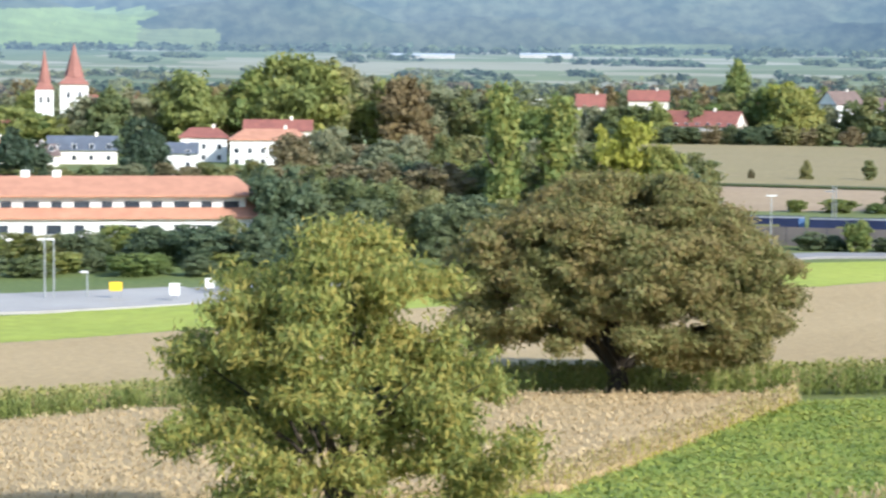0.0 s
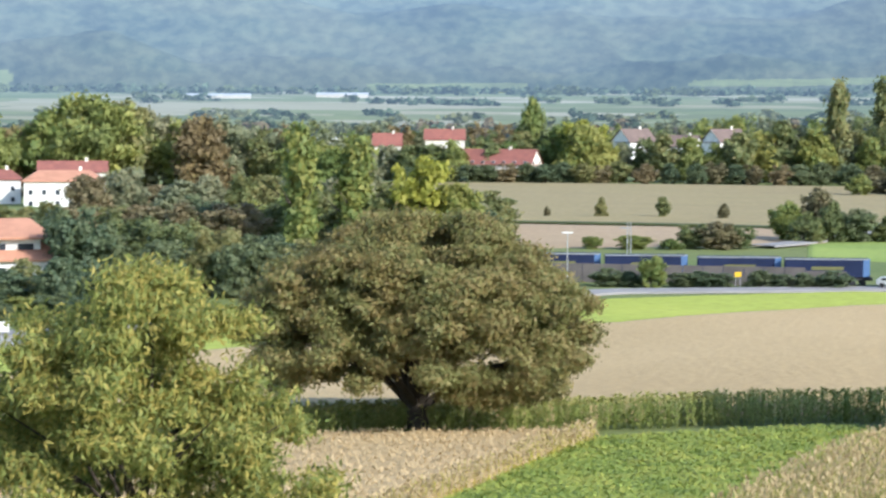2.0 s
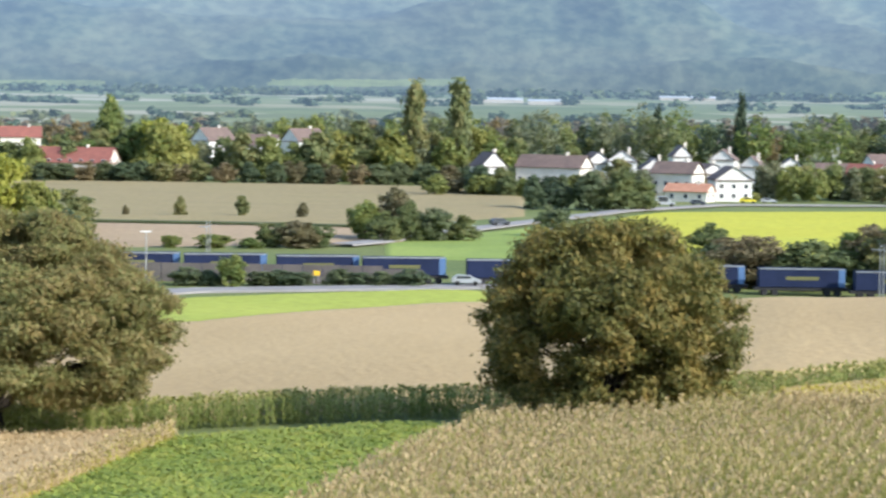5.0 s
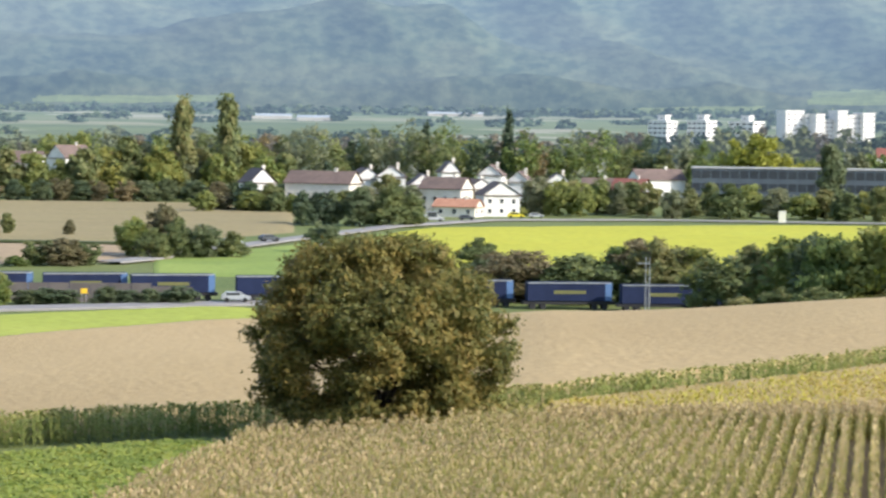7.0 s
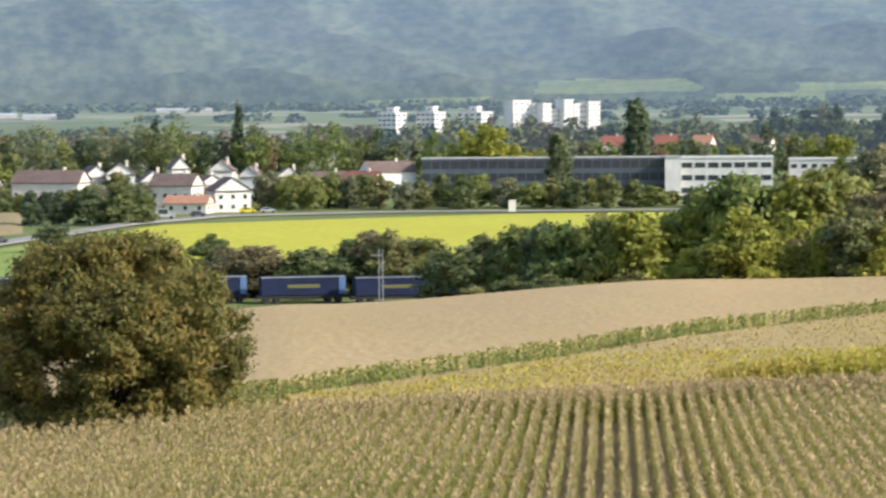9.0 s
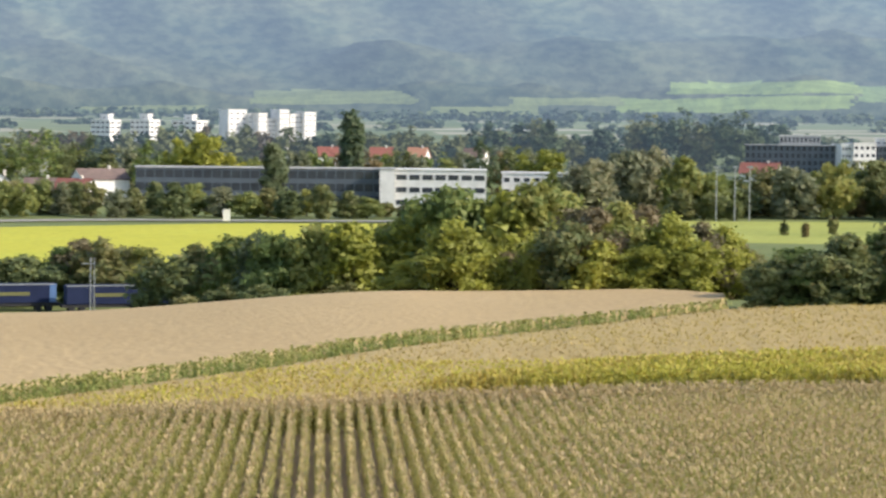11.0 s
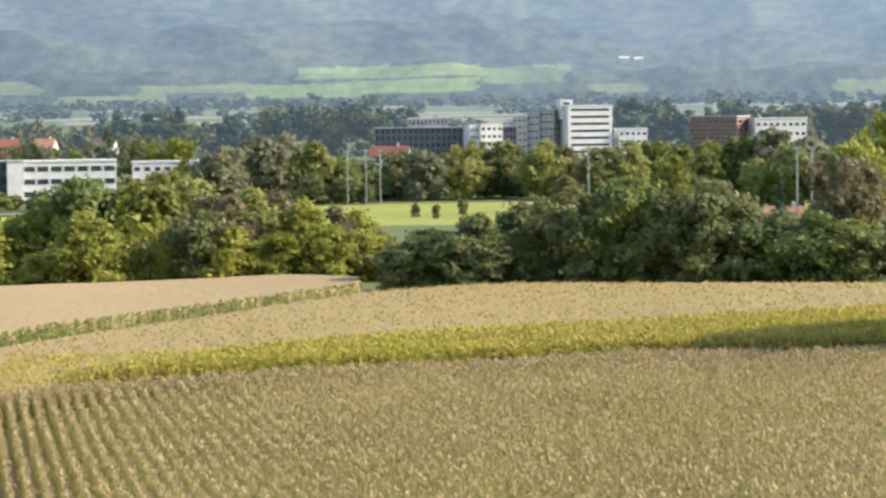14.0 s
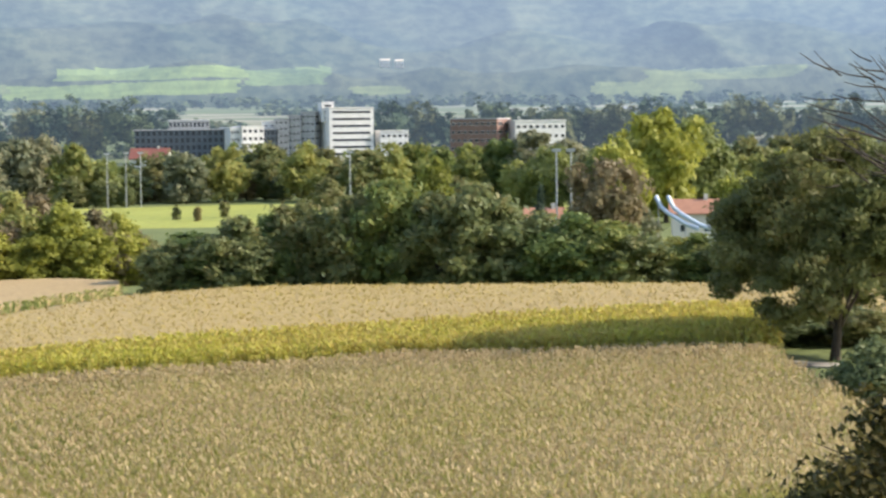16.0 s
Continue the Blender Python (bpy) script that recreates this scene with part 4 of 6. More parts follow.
belt([(18.3, 4.8), (19.4, 6.4), (20.8, 8), (22.2, 8.8), (24.9, 10.2), (26.3, 9.4), (27, 7.2), (28.7, 6.8), (30.3, 5), (36, 5)], 217, 2.8, 7.5, 4, "field hedge", 7000, 0.46, (2, 0, 2, 10, 0), 3, "hedge_shrub", HEDGE, 0.02)
# the wood on the left
WOOD = "leafy tree in the wood beside the village"
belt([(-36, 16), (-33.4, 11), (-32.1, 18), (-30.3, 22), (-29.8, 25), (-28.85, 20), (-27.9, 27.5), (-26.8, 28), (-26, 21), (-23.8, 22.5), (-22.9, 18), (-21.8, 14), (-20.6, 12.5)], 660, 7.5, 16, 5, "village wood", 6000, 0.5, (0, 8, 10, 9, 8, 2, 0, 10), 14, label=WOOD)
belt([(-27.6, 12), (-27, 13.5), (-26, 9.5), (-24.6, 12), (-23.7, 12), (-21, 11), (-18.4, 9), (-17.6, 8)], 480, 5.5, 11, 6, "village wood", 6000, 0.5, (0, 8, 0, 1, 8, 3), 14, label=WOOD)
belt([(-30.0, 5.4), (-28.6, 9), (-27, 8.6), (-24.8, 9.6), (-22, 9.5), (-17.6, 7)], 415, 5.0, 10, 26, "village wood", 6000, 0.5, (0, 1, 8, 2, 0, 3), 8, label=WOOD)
belt([(-28.5, 10.5), (-28.1, 11.4), (-27, 8.6), (-26, 10), (-24.8, 8.6), (-23, 6.8), (-17.6, 5)], 345, 4.0, 8.5, 7, "village wood", 6000, 0.5, (1, 0, 1, 1, 0), 8, label=WOOD)
belt([(-36, 4.6), (-33.5, 4.2), (-31, 4.8), (-29.5, 5.8), (-28.4, 7), (-26, 5)], 304, 3.6, 7.5, 17, "village wood", 6000, 0.5, (0, 1, 0, 2, 1), 8, label=WOOD)
belt([(-36, 2.6), (-26, 3.0)], 288, 4.0, 5.5, 27, "village wood", 6000, 0.5, (1, 0, 1, 2, 1), 4, label=WOOD, low=0.0)
belt([(-26, 7.5), (-24.5, 8.2), (-23, 7), (-20.8, 5.5)], 316, 3.6, 8, 37, "village wood", 6000, 0.5, (1, 1, 0), 4, label=WOOD, low=0.0)
for az, h, w, k in ((-22.54, 19.4, 15, 5), (-21.16, 17.8, 15, 5), (-19.55, 16.4, 11, 4), (-20.4, 12.5, 9, 0), (-18.75, 12.0, 9, 2)):
    name, mat, form = WOODS[k]
    planted(name, mat, az, 398, h, w, int(abs(az) * 10), 6000, 0.5, LABELS[name], "village wood", form)
for az, r, h, w in ((-31.4, 520, 13, 9), (-31.0, 525, 11.5, 8), (-34.4, 500, 11.5, 10), (-33.9, 505, 9, 8)):
    planted("broad_tree", M_FIR, az, r, h, w, int(h * 7), 6000, 0.5, "dark dense evergreen tree beside the houses", "village wood")
belt([(-36, 3.6), (-30, 4.2), (-27, 4.6)], 505, 5, 6.5, 51, "garden hedges", 4200, 0.6, (0, 8, 2, 3), 10, "hedge_shrub", "leafy garden shrub in front of the houses", 0.0)
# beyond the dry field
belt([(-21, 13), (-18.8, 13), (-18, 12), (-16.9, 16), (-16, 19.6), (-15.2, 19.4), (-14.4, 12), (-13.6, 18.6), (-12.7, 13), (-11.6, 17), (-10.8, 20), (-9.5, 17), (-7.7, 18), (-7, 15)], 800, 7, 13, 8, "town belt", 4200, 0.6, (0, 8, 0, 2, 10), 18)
TOWN = "hazy belt of mixed town trees on the plain"
wood("town_trees", TOWN, [(-36, 17), (-20, 18), (-13.9, 19), (-12.9, 22), (-10.4, 24), (-8.9, 23), (-6.3, 24), (-3.5, 28), (-1.6, 26), (-0.8, 25), (1.1, 25), (2.5, 21), (6.3, 18), (9.8, 17.5), (11.5, 24), (12.9, 22)], 960, 6, 13, 9, 1700, 0.95, (0, 8, 10, 9, 1, 2, 8))
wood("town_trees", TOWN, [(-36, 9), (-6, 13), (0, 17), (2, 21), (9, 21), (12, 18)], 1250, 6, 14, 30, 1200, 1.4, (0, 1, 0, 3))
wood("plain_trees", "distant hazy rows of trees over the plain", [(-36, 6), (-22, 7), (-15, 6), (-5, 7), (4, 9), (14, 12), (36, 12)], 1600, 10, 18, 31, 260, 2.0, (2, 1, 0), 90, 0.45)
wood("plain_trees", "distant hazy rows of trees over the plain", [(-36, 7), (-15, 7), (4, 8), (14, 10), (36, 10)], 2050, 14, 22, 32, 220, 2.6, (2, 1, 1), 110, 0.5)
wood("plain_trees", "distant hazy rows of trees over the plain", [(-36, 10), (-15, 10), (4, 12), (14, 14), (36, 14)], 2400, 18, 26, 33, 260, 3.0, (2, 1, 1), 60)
belt([(-20, 5), (-19, 6.5), (-17, 7), (-14, 7), (-10, 7.5), (-7, 7)], 772, 7, 9, 40, "town belt", 4200, 0.6, (1, 0, 1, 3, 1), 5, low=0.0)
belt([(-9, 6), (-7.4, 6), (-6.8, 4.6), (-5.7, 6.4), (-4.6, 11), (-3.8, 8), (-3.4, 2), (-1.4, 3), (-0.8, 12), (0, 10.4), (1.2, 10.5), (2.5, 8.5), (4, 11), (5.2, 7.3), (7.5, 10), (9, 4.2), (10.4, 6), (13, 6)], 690, 6, 9, 10, "town belt", 4200, 0.6, (0, 8, 3, 8, 10, 0), 12)
for az, h, k in ((-9.49, 30.4, 7), (-8.42, 30.6, 7), (-1.61, 33, 6), (-6, 13, 6), (-3.6, 27, 6)):
    name, mat, form = WOODS[k]
    planted(name, mat, az, 800 if az < -5 else 950, h, 18 if k == 7 else 14, int(abs(az) * 10), 4200, 0.6, LABELS[name], "town belt", form)
# right-hand middle distance
wood("meadow_trees", "continuous belt of trees behind the playing fields", [(13, 12), (14.4, 17), (16.4, 15), (17.5, 14), (18.6, 16), (20.8, 16.5), (23.6, 16), (24.9, 15), (27.7, 15.5), (36, 16)], 790, 5, 13, 41, 1500, 0.95, (0, 8, 10, 8, 2), 20)
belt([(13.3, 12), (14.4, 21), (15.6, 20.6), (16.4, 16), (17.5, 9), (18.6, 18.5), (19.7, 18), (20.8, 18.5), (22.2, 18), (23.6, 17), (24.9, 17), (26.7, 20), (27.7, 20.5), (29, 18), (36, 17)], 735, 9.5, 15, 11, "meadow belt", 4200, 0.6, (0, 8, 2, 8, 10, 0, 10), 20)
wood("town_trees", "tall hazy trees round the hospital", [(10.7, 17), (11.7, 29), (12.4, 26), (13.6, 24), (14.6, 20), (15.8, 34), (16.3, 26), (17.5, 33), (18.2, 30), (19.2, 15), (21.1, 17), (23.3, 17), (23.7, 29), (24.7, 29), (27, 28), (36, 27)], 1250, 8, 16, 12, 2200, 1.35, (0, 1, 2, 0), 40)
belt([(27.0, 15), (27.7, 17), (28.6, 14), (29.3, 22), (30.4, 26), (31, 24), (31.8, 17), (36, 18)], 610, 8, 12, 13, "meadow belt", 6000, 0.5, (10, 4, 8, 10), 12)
for az, r, h, w, k in ((27.45, 470, 12.0, 6, 6), (28.9, 420, 11.5, 12, 8), (29.7, 425, 10.5, 10, 8), (32.4, 400, 15, 11, 4), (33.6, 400, 16, 12, 3)):
    planted(WOODS[k][0], WOODS[k][1], az, r, h, w, int(h * 4), 6000, 0.5, "single park tree near the swimming pool", "pool trees", WOODS[k][2])

# ---- buildings ----
M_WHITE = plain("white_render", (0.74, 0.73, 0.70), (0.60, 0.59, 0.56), 0.85, 0.4, 6.0)
M_CREAM = plain("cream_render", (0.72, 0.68, 0.60), (0.62, 0.58, 0.50), 0.85, 0.4, 6.0)
M_TILE = plain("orange_roof_tiles", (0.46, 0.235, 0.15), (0.36, 0.18, 0.115), 0.8, 0.5, 3.0, relief=0.5)
M_RED = plain("red_roof_tiles", (0.27, 0.105, 0.08), (0.20, 0.08, 0.065), 0.8, 0.5, 3.0, relief=0.5)
M_BROWNROOF = plain("brown_roof_tiles", (0.18, 0.13, 0.11), (0.12, 0.09, 0.08), 0.8, 0.5, 3.0, relief=0.5)
M_SLATE = plain("slate_roof", (0.12, 0.14, 0.17), (0.08, 0.09, 0.11), 0.6, 0.5, 3.0)
M_GLASS = plain("window_glass", (0.05, 0.06, 0.075), (0.03, 0.035, 0.045), 0.12, 0.3, 2.0, spec=0.6, relief=0.0)
M_GREY = plain("grey_concrete", (0.42, 0.42, 0.41), (0.33, 0.33, 0.32), 0.85, 0.3, 5.0)
M_DKFACADE = plain("blue_grey_cladding", (0.10, 0.125, 0.15), (0.075, 0.09, 0.11), 0.5, 0.2, 3.0)
M_BRICKWALL = plain("brick_red_facade", (0.25, 0.155, 0.125), (0.19, 0.115, 0.095), 0.85, 0.4, 5.0)
M_METAL = plain("galvanised_metal", (0.45, 0.46, 0.47), None, 0.4, 2.0, 20.0, metal=0.8)
M_ASPHALT = plain("asphalt", (0.28, 0.27, 0.26), (0.22, 0.21, 0.2), 0.9, 0.2, 4.0)


def part(name, bm, mat, parent, label=""):
    me = bpy.data.meshes.new(name)
    bmesh.ops.recalc_face_normals(bm, faces=bm.faces)
    bm.to_mesh(me)
    bm.free()
    me.materials.append(mat)
    ob = new(name, me)
    ob.parent = parent
    return tagged(ob, label) if label else ob


def add_box(bm, x0, x1, y0, y1, z0, z1):
    v = [bm.verts.new((x, y, z)) for z in (z0, z1) for y in (y0, y1) for x in (x0, x1)]
    for q in ((0, 2, 3, 1), (4, 5, 7, 6), (0, 1, 5, 4), (2, 6, 7, 3), (0, 4, 6, 2), (1, 3, 7, 5)):
        bm.faces.new([v[i] for i in q])
    return v


def box(x0, x1, y0, y1, z0, z1, bevel=0.0):
    bm = bmesh.new()
    add_box(bm, x0, x1, y0, y1, z0, z1)
    if bevel:
        bmesh.ops.bevel(bm, geom=bm.edges[:], offset=bevel, segments=2, affect="EDGES")
    return bm


def prism(w, d, z0, z1, over=0.5, along="x", hip=0.0, thick=0.25):
    """A pitched roof over a w by d plan: ridge along x or y, hip metres drawn in at the ends."""
    bm = bmesh.new()
    a, b = w / 2 + over, d / 2 + over
    if along == "x":
        top = [(-a + hip, 0, z1), (a - hip, 0, z1)]
        low = [(-a, -b, z0), (a, -b, z0), (a, b, z0), (-a, b, z0)]
        order = ((0, 1, "t1", "t0"), (2, 3, "t0", "t1"), (3, 0, "t0"), (1, 2, "t1"))
    else:
        top = [(0, -b + hip, z1), (0, b - hip, z1)]
        low = [(-a, -b, z0), (a, -b, z0), (a, b, z0), (-a, b, z0)]
        order = ((1, 2, "t1", "t0"), (3, 0, "t0", "t1"), (0, 1, "t0"), (2, 3, "t1"))
    v = {i: bm.verts.new(p) for i, p in enumerate(low)}
    v.update({"t0": bm.verts.new(top[0]), "t1": bm.verts.new(top[1])})
    u = {i: bm.verts.new((p[0], p[1], p[2] - thick)) for i, p in enumerate(low)}
    for q in order if hip else order[:2]:
        bm.faces.new([v[i] for i in q])
    for i in range(4):
        j = (i + 1) % 4
        bm.faces.new([v[i], u[i], u[j], v[j]])
    bm.faces.new([u[3], u[2], u[1], u[0]])
    return bm


def gable_wall(w, d, h, roof_h, along):
    """Walls with their gables as one closed body."""
    bm = bmesh.new()
    a, b = w / 2, d / 2
    if along == "x":
        prof = [(-b, 0), (b, 0), (b, h), (0, h + roof_h), (-b, h)]
        ends = [[bm.verts.new((x, p[0], p[1])) for p in prof] for x in (-a, a)]
    else:
        prof = [(-a, 0), (a, 0), (a, h), (0, h + roof_h), (-a, h)]
        ends = [[bm.verts.new((p[0], y, p[1])) for p in prof] for y in (-b, b)]
    bm.faces.new(ends[0])
    bm.faces.new(ends[1][::-1])
    for i in range(5):
        j = (i + 1) % 5
        bm.faces.new([ends[0][i], ends[1][i], ends[1][j], ends[0][j]])
    return bm


def window(parent, x, y, z, w, h, face="front", frame_mat=None):
    """A window set into a wall: frame, glass and a sill."""
    if face == "front":
        fr = box(x - w / 2, x + w / 2, y - 0.06, y + 0.1, z, z + h)
        gl = box(x - w / 2 + 0.09, x + w / 2 - 0.09, y - 0.075, y - 0.05, z + 0.09, z + h - 0.09)
    else:
        fr = box(y - 0.1, y + 0.06, x - w / 2, x + w / 2, z, z + h)
        gl = box(y + 0.05, y + 0.075, x - w / 2 + 0.09, x + w / 2 - 0.09, z + 0.09, z + h - 0.09)
    win = part("window", fr, frame_mat or M_WHITE, parent)
    part("pane", gl, M_GLASS, win)
    return win


def facing(az, r, z=None, turn=0.0):
    """The frame of a building at that place: x to the right as seen from the hill, y away."""
    p = spot(az, r)
    if z is not None:
        p.z = z
    return Matrix.Translation(p) @ Matrix.Rotation(radians(-az + turn), 4, "Z")


def house(label, az, r, w, d, h, roof_h, wall, roof, along="x", turn=0.0, hip=0.0, z=None, cols=3, floors=2, chimney=True, group="village houses", win=True, name="house"):
    root = new(name)
    root.matrix_world = facing(az, r, z, turn)
    tagged(root, label, "house", group)
    if hip:
        part("wall", box(-w / 2, w / 2, -d / 2, d / 2, -1, h), wall, root)
    else:
        part("wall", gable_wall(w, d, h, roof_h - 0.12, along), wall, root)
    rf = part("roof", prism(w, d, h, h + roof_h, 0.5, along, hip), roof, root)
    if chimney:
        part("chimney", box(w * 0.18, w * 0.18 + 0.8, -0.4, 0.5, h + roof_h * 0.5, h + roof_h + 0.9, 0.05), M_CREAM, rf)
    if win:
        for fl in range(floors):
            for c in range(cols):
                x = -w / 2 + w * (c + 0.5) / cols
                window(root, x, -d / 2, 0.9 + fl * 2.8, 1.2, 1.4)
            for c in range(2):
                window(root, -d / 2 + d * (c + 0.5) / 2, w / 2, 0.9 + fl * 2.8, 1.2, 1.4, "side")
    return root


house("white house with a red hipped tile roof", -28.2, 600, 20, 12, 7.2, 2.6, M_WHITE, M_TILE, hip=4, z=-0.8, cols=6)
house("white house with a low red roof", -29.8, 615, 12, 10, 6.8, 2.4, M_WHITE, M_RED, hip=3, z=-0.4, cols=3)
house("long house with a dull red roof", -28.0, 640, 18, 10, 7.5, 2.9, M_CREAM, M_RED, z=0, cols=5)
house("white house with a blue solar roof", -30.4, 560, 8.5, 8, 4.4, 2.4, M_WHITE, M_SLATE, z=0, cols=2)
house("house with a dark slate roof", -32.7, 600, 17, 10, 3.6, 3.4, M_CREAM, M_SLATE, z=0, cols=4)
house("house with a long dark red roof", -17.8, 790, 30, 12, 4.0, 5.0, M_CREAM, M_RED, "x", -20, z=2, cols=8)
house("house with a red roof among trees", -20.4, 850, 10, 9, 11, 4.5, M_CREAM, M_RED, z=0)
house("house with a red roof among trees", -19.0, 900, 15, 10, 12.5, 4, M_CREAM, M_RED, z=0)
house("white gabled house with a brown roof", -14.4, 890, 13, 11, 12, 5, M_WHITE, M_BROWNROOF, "x", 40)
house("white gabled house with a brown roof", -12.2, 900, 14, 11, 12, 5, M_WHITE, M_BROWNROOF, "x", 40)
house("row house with a brown roof and white windows", -6.1, 700, 20.5, 10, 8.0, 3.6, M_CREAM, M_BROWNROOF, "x", -22, z=0.5, cols=7)
house("white gabled house with a brown roof", -7.7, 700, 8, 10, 8.5, 4.2, M_WHITE, M_BROWNROOF, "y", 20)
house("white gabled house with a brown roof", -4.45, 730, 9, 10, 10, 3.4, M_WHITE, M_BROWNROOF, "y")
house("two-storey house with a dark roof", -3.1, 695, 13, 10, 7.4, 3.4, M_CREAM, M_BROWNROOF, "x", -22, z=0, cols=4)
house("white gabled house in full sun", -1.85, 680, 10.5, 12, 6.2, 3.8, M_WHITE, M_BROWNROOF, "y", 12)
house("white house with a dark roof", -2.4, 712, 9, 10, 7, 3, M_WHITE, M_BROWNROOF, "y", 25)
house("low red-roofed annexe by the road", -2.8, 670, 12.5, 7, 3, 2.2, M_CREAM, M_TILE, "x", -20, z=0, cols=3, floors=1)
house("white gabled house with a brown roof", 2.0, 800, 17, 10, 8.5, 3.6, M_WHITE, M_BROWNROOF, "x", 25)


def slab(name, label, az, r, w, d, z0, z1, wall, floors, cols, turn=0.0, group="", band=None, roof=None, wh=1.4, ww=None, frames=None):
    """A flat-roofed block with a parapet and real windows."""
    root = new(name)
    root.matrix_world = facing(az, r, 0.0, turn)
    tagged(root, label, "building", group)
    part("wall", box(-w / 2, w / 2, -d / 2, d / 2, z0, z1), wall, root)
    part("roof", box(-w / 2 - 0.3, w / 2 + 0.3, -d / 2 - 0.3, d / 2 + 0.3, z1, z1 + 0.5), roof or M_GREY, root)
    fh = (z1 - z0) / floors
    ww = ww or w / cols * 0.6
    for fl in range(floors):
        for c in range(cols):
            window(root, -w / 2 + w * (c + 0.5) / cols, -d / 2, z0 + fl * fh + 0.9, ww, wh, "front", frames)
        for c in range(max(2, int(d / 6))):
            n = max(2, int(d / 6))
            window(root, -d / 2 + d * (c + 0.5) / n, w / 2, z0 + fl * fh + 0.9, d / n * 0.6, wh, "side", frames)
    return root


slab("school_building", "long dark glazed school building with a thin pale roof", 5.85, 800, 83, 14, 0, 12.6, M_DKFACADE, 3, 26, wh=2.7, ww=2.95, frames=M_DKFACADE)
slab("school_wing", "white school wing with ribbon windows", 10.25, 795, 30.5, 16, 0, 12.6, M_WHITE, 3, 7, ww=3.7, wh=1.9, roof=M_WHITE)
slab("stair_tower", "plain white stair tower of the school", 8.95, 792, 5, 14, 0, 12.8, M_WHITE, 1, 1, ww=0.6)
slab("school_annexe", "low white flat-roofed school annexe", 12.6, 810, 24, 12, 0, 11.6, M_WHITE, 3, 7, wh=1.6, roof=M_WHITE)
# stepped blocks of flats, their sunny fronts turned towards the morning
for az, w, z1 in ((5.19, 12, 36.8), (5.575, 7, 34.3), (5.8, 5.6, 34.9), (6.055, 7.5, 31.5), (6.33, 6, 37), (6.62, 8.3, 34.6), (6.95, 7.5, 35.8)):
    slab("apartment_block", "white apartment block with stepped storeys in full sun", az, 1400 + (az * 53) % 9, w, 12, 8, z1, M_WHITE, 9, 3, 28, "apartment blocks", wh=0.9, ww=w / 3 * 0.45, roof=M_WHITE)
for az, w, z1 in ((4.15, 17.0, 30.0), (3.085, 13, 30.2), (2.14, 13, 29.8)):
    slab("apartment_block", "white apartment block with its front in shade", az, 1390, w, 12, 8, z1, M_WHITE, 8, 4, -32, "apartment blocks", wh=1.1, roof=M_WHITE)
    slab("lift_house", "white lift house on a flat roof", az + 0.02, 1390, 5.5, 5, z1 + 0.5, z1 + 3.4, M_WHITE, 1, 1, -32, "lift houses", wh=0.8, ww=1.5, roof=M_WHITE)
slab("hospital_tower", "white hospital block with long window bands", 22.75, 1150, 22, 20, 0, 30.4, M_WHITE, 9, 1, 14, "hospital", ww=19, wh=1.3, roof=M_WHITE)
slab("hospital_stair", "white stair tower on the hospital roof", 22.25, 1150, 6, 8, 24, 33.2, M_WHITE, 3, 1, 14, "hospital", roof=M_WHITE)
for az, w, z1 in ((21.95, 7, 28.6), (21.62, 6, 27.0), (21.3, 7, 25.4)):
    slab("hospital_terrace", "grey stepped hospital wing in shade", az, 1156, w, 18, 0, z1, M_GREY, 8, 3, -18, "hospital", wh=1.3)
slab("hospital_link", "dark glazed hospital link with a white rooftop box", 20.9, 1155, 8, 14, 0, 20.5, M_DKFACADE, 6, 4, 0, "hospital", wh=2.2, frames=M_DKFACADE)
slab("rooftop_box", "white rooftop plant room", 20.87, 1155, 6.6, 7, 21, 24.0, M_WHITE, 1, 2, 0, "hospital", wh=0.8, roof=M_WHITE)
for az, w, z1 in ((20.35, 11, 21.8), (19.95, 6, 21.2)):
    slab("hospital_block", "white hospital front with deep window bays", az, 1140, w, 16, 0, z1, M_WHITE, 6, 4, 18, "hospital", wh=1.7, roof=M_WHITE)
slab("hospital_wing", "dark glazed hospital wing", 18.7, 1150, 43, 20, 0, 20.6, M_DKFACADE, 6, 16, 0, "hospital", wh=2.3, frames=M_DKFACADE)
slab("hospital_upper_storey", "set-back glazed storey with a pale flat roof", 18.93, 1152, 19.5, 12, 21.1, 25.2, M_GREY, 1, 10, 0, "hospital", wh=2.6, roof=M_WHITE)
slab("hospital_annexe", "low white hospital annexe", 23.85, 1150, 14, 14, 0, 19, M_WHITE, 5, 5, 10, "hospital", roof=M_WHITE)
slab("brick_building", "dull brick-red flat-roofed building among trees", 26.0, 1000, 21, 16, 0, 24.6, M_BRICKWALL, 7, 8, -20)
slab("flat_white_building", "white flat-roofed building behind trees", 27.35, 1000, 22, 16, 0, 23.6, M_WHITE, 6, 8, 15, roof=M_WHITE)


def greenhouse(az, r, w, d, bays):
    """Long glasshouse: low walls and a row of shallow ridges."""
    root = new("greenhouse")
    root.matrix_world = facing(az, r)
    tagged(root, "long pale greenhouse on the far plain", "greenhouse", "greenhouses")
    part("wall", box(-w / 2, w / 2, -d / 2, d / 2, -1, 3.0), M_GREY, root)
    for k in range(bays):
        part("roof", prism(w, d / bays - 0.4, 3.0, 5.0, 0.1), M_PALEGLASS, root).location = (0, -d / 2 + d * (k + 0.5) / bays, 0)
    return root


M_PALEGLASS = plain("pale_greenhouse_glass", (0.36, 0.41, 0.45), (0.29, 0.34, 0.38), 0.4, 0.05, 1.0, spec=0.5)
for az, r, w, d, bays in ((-2.9, 2390, 56, 24, 3), (-6.3, 2150, 34, 60, 6), (-7.4, 2200, 40, 30, 4), (-24.5, 2200, 60, 24, 3), (-21.5, 2260, 50, 24, 3), (29.6, 2100, 40, 24, 3)):
    greenhouse(az, r, w, d, bays)

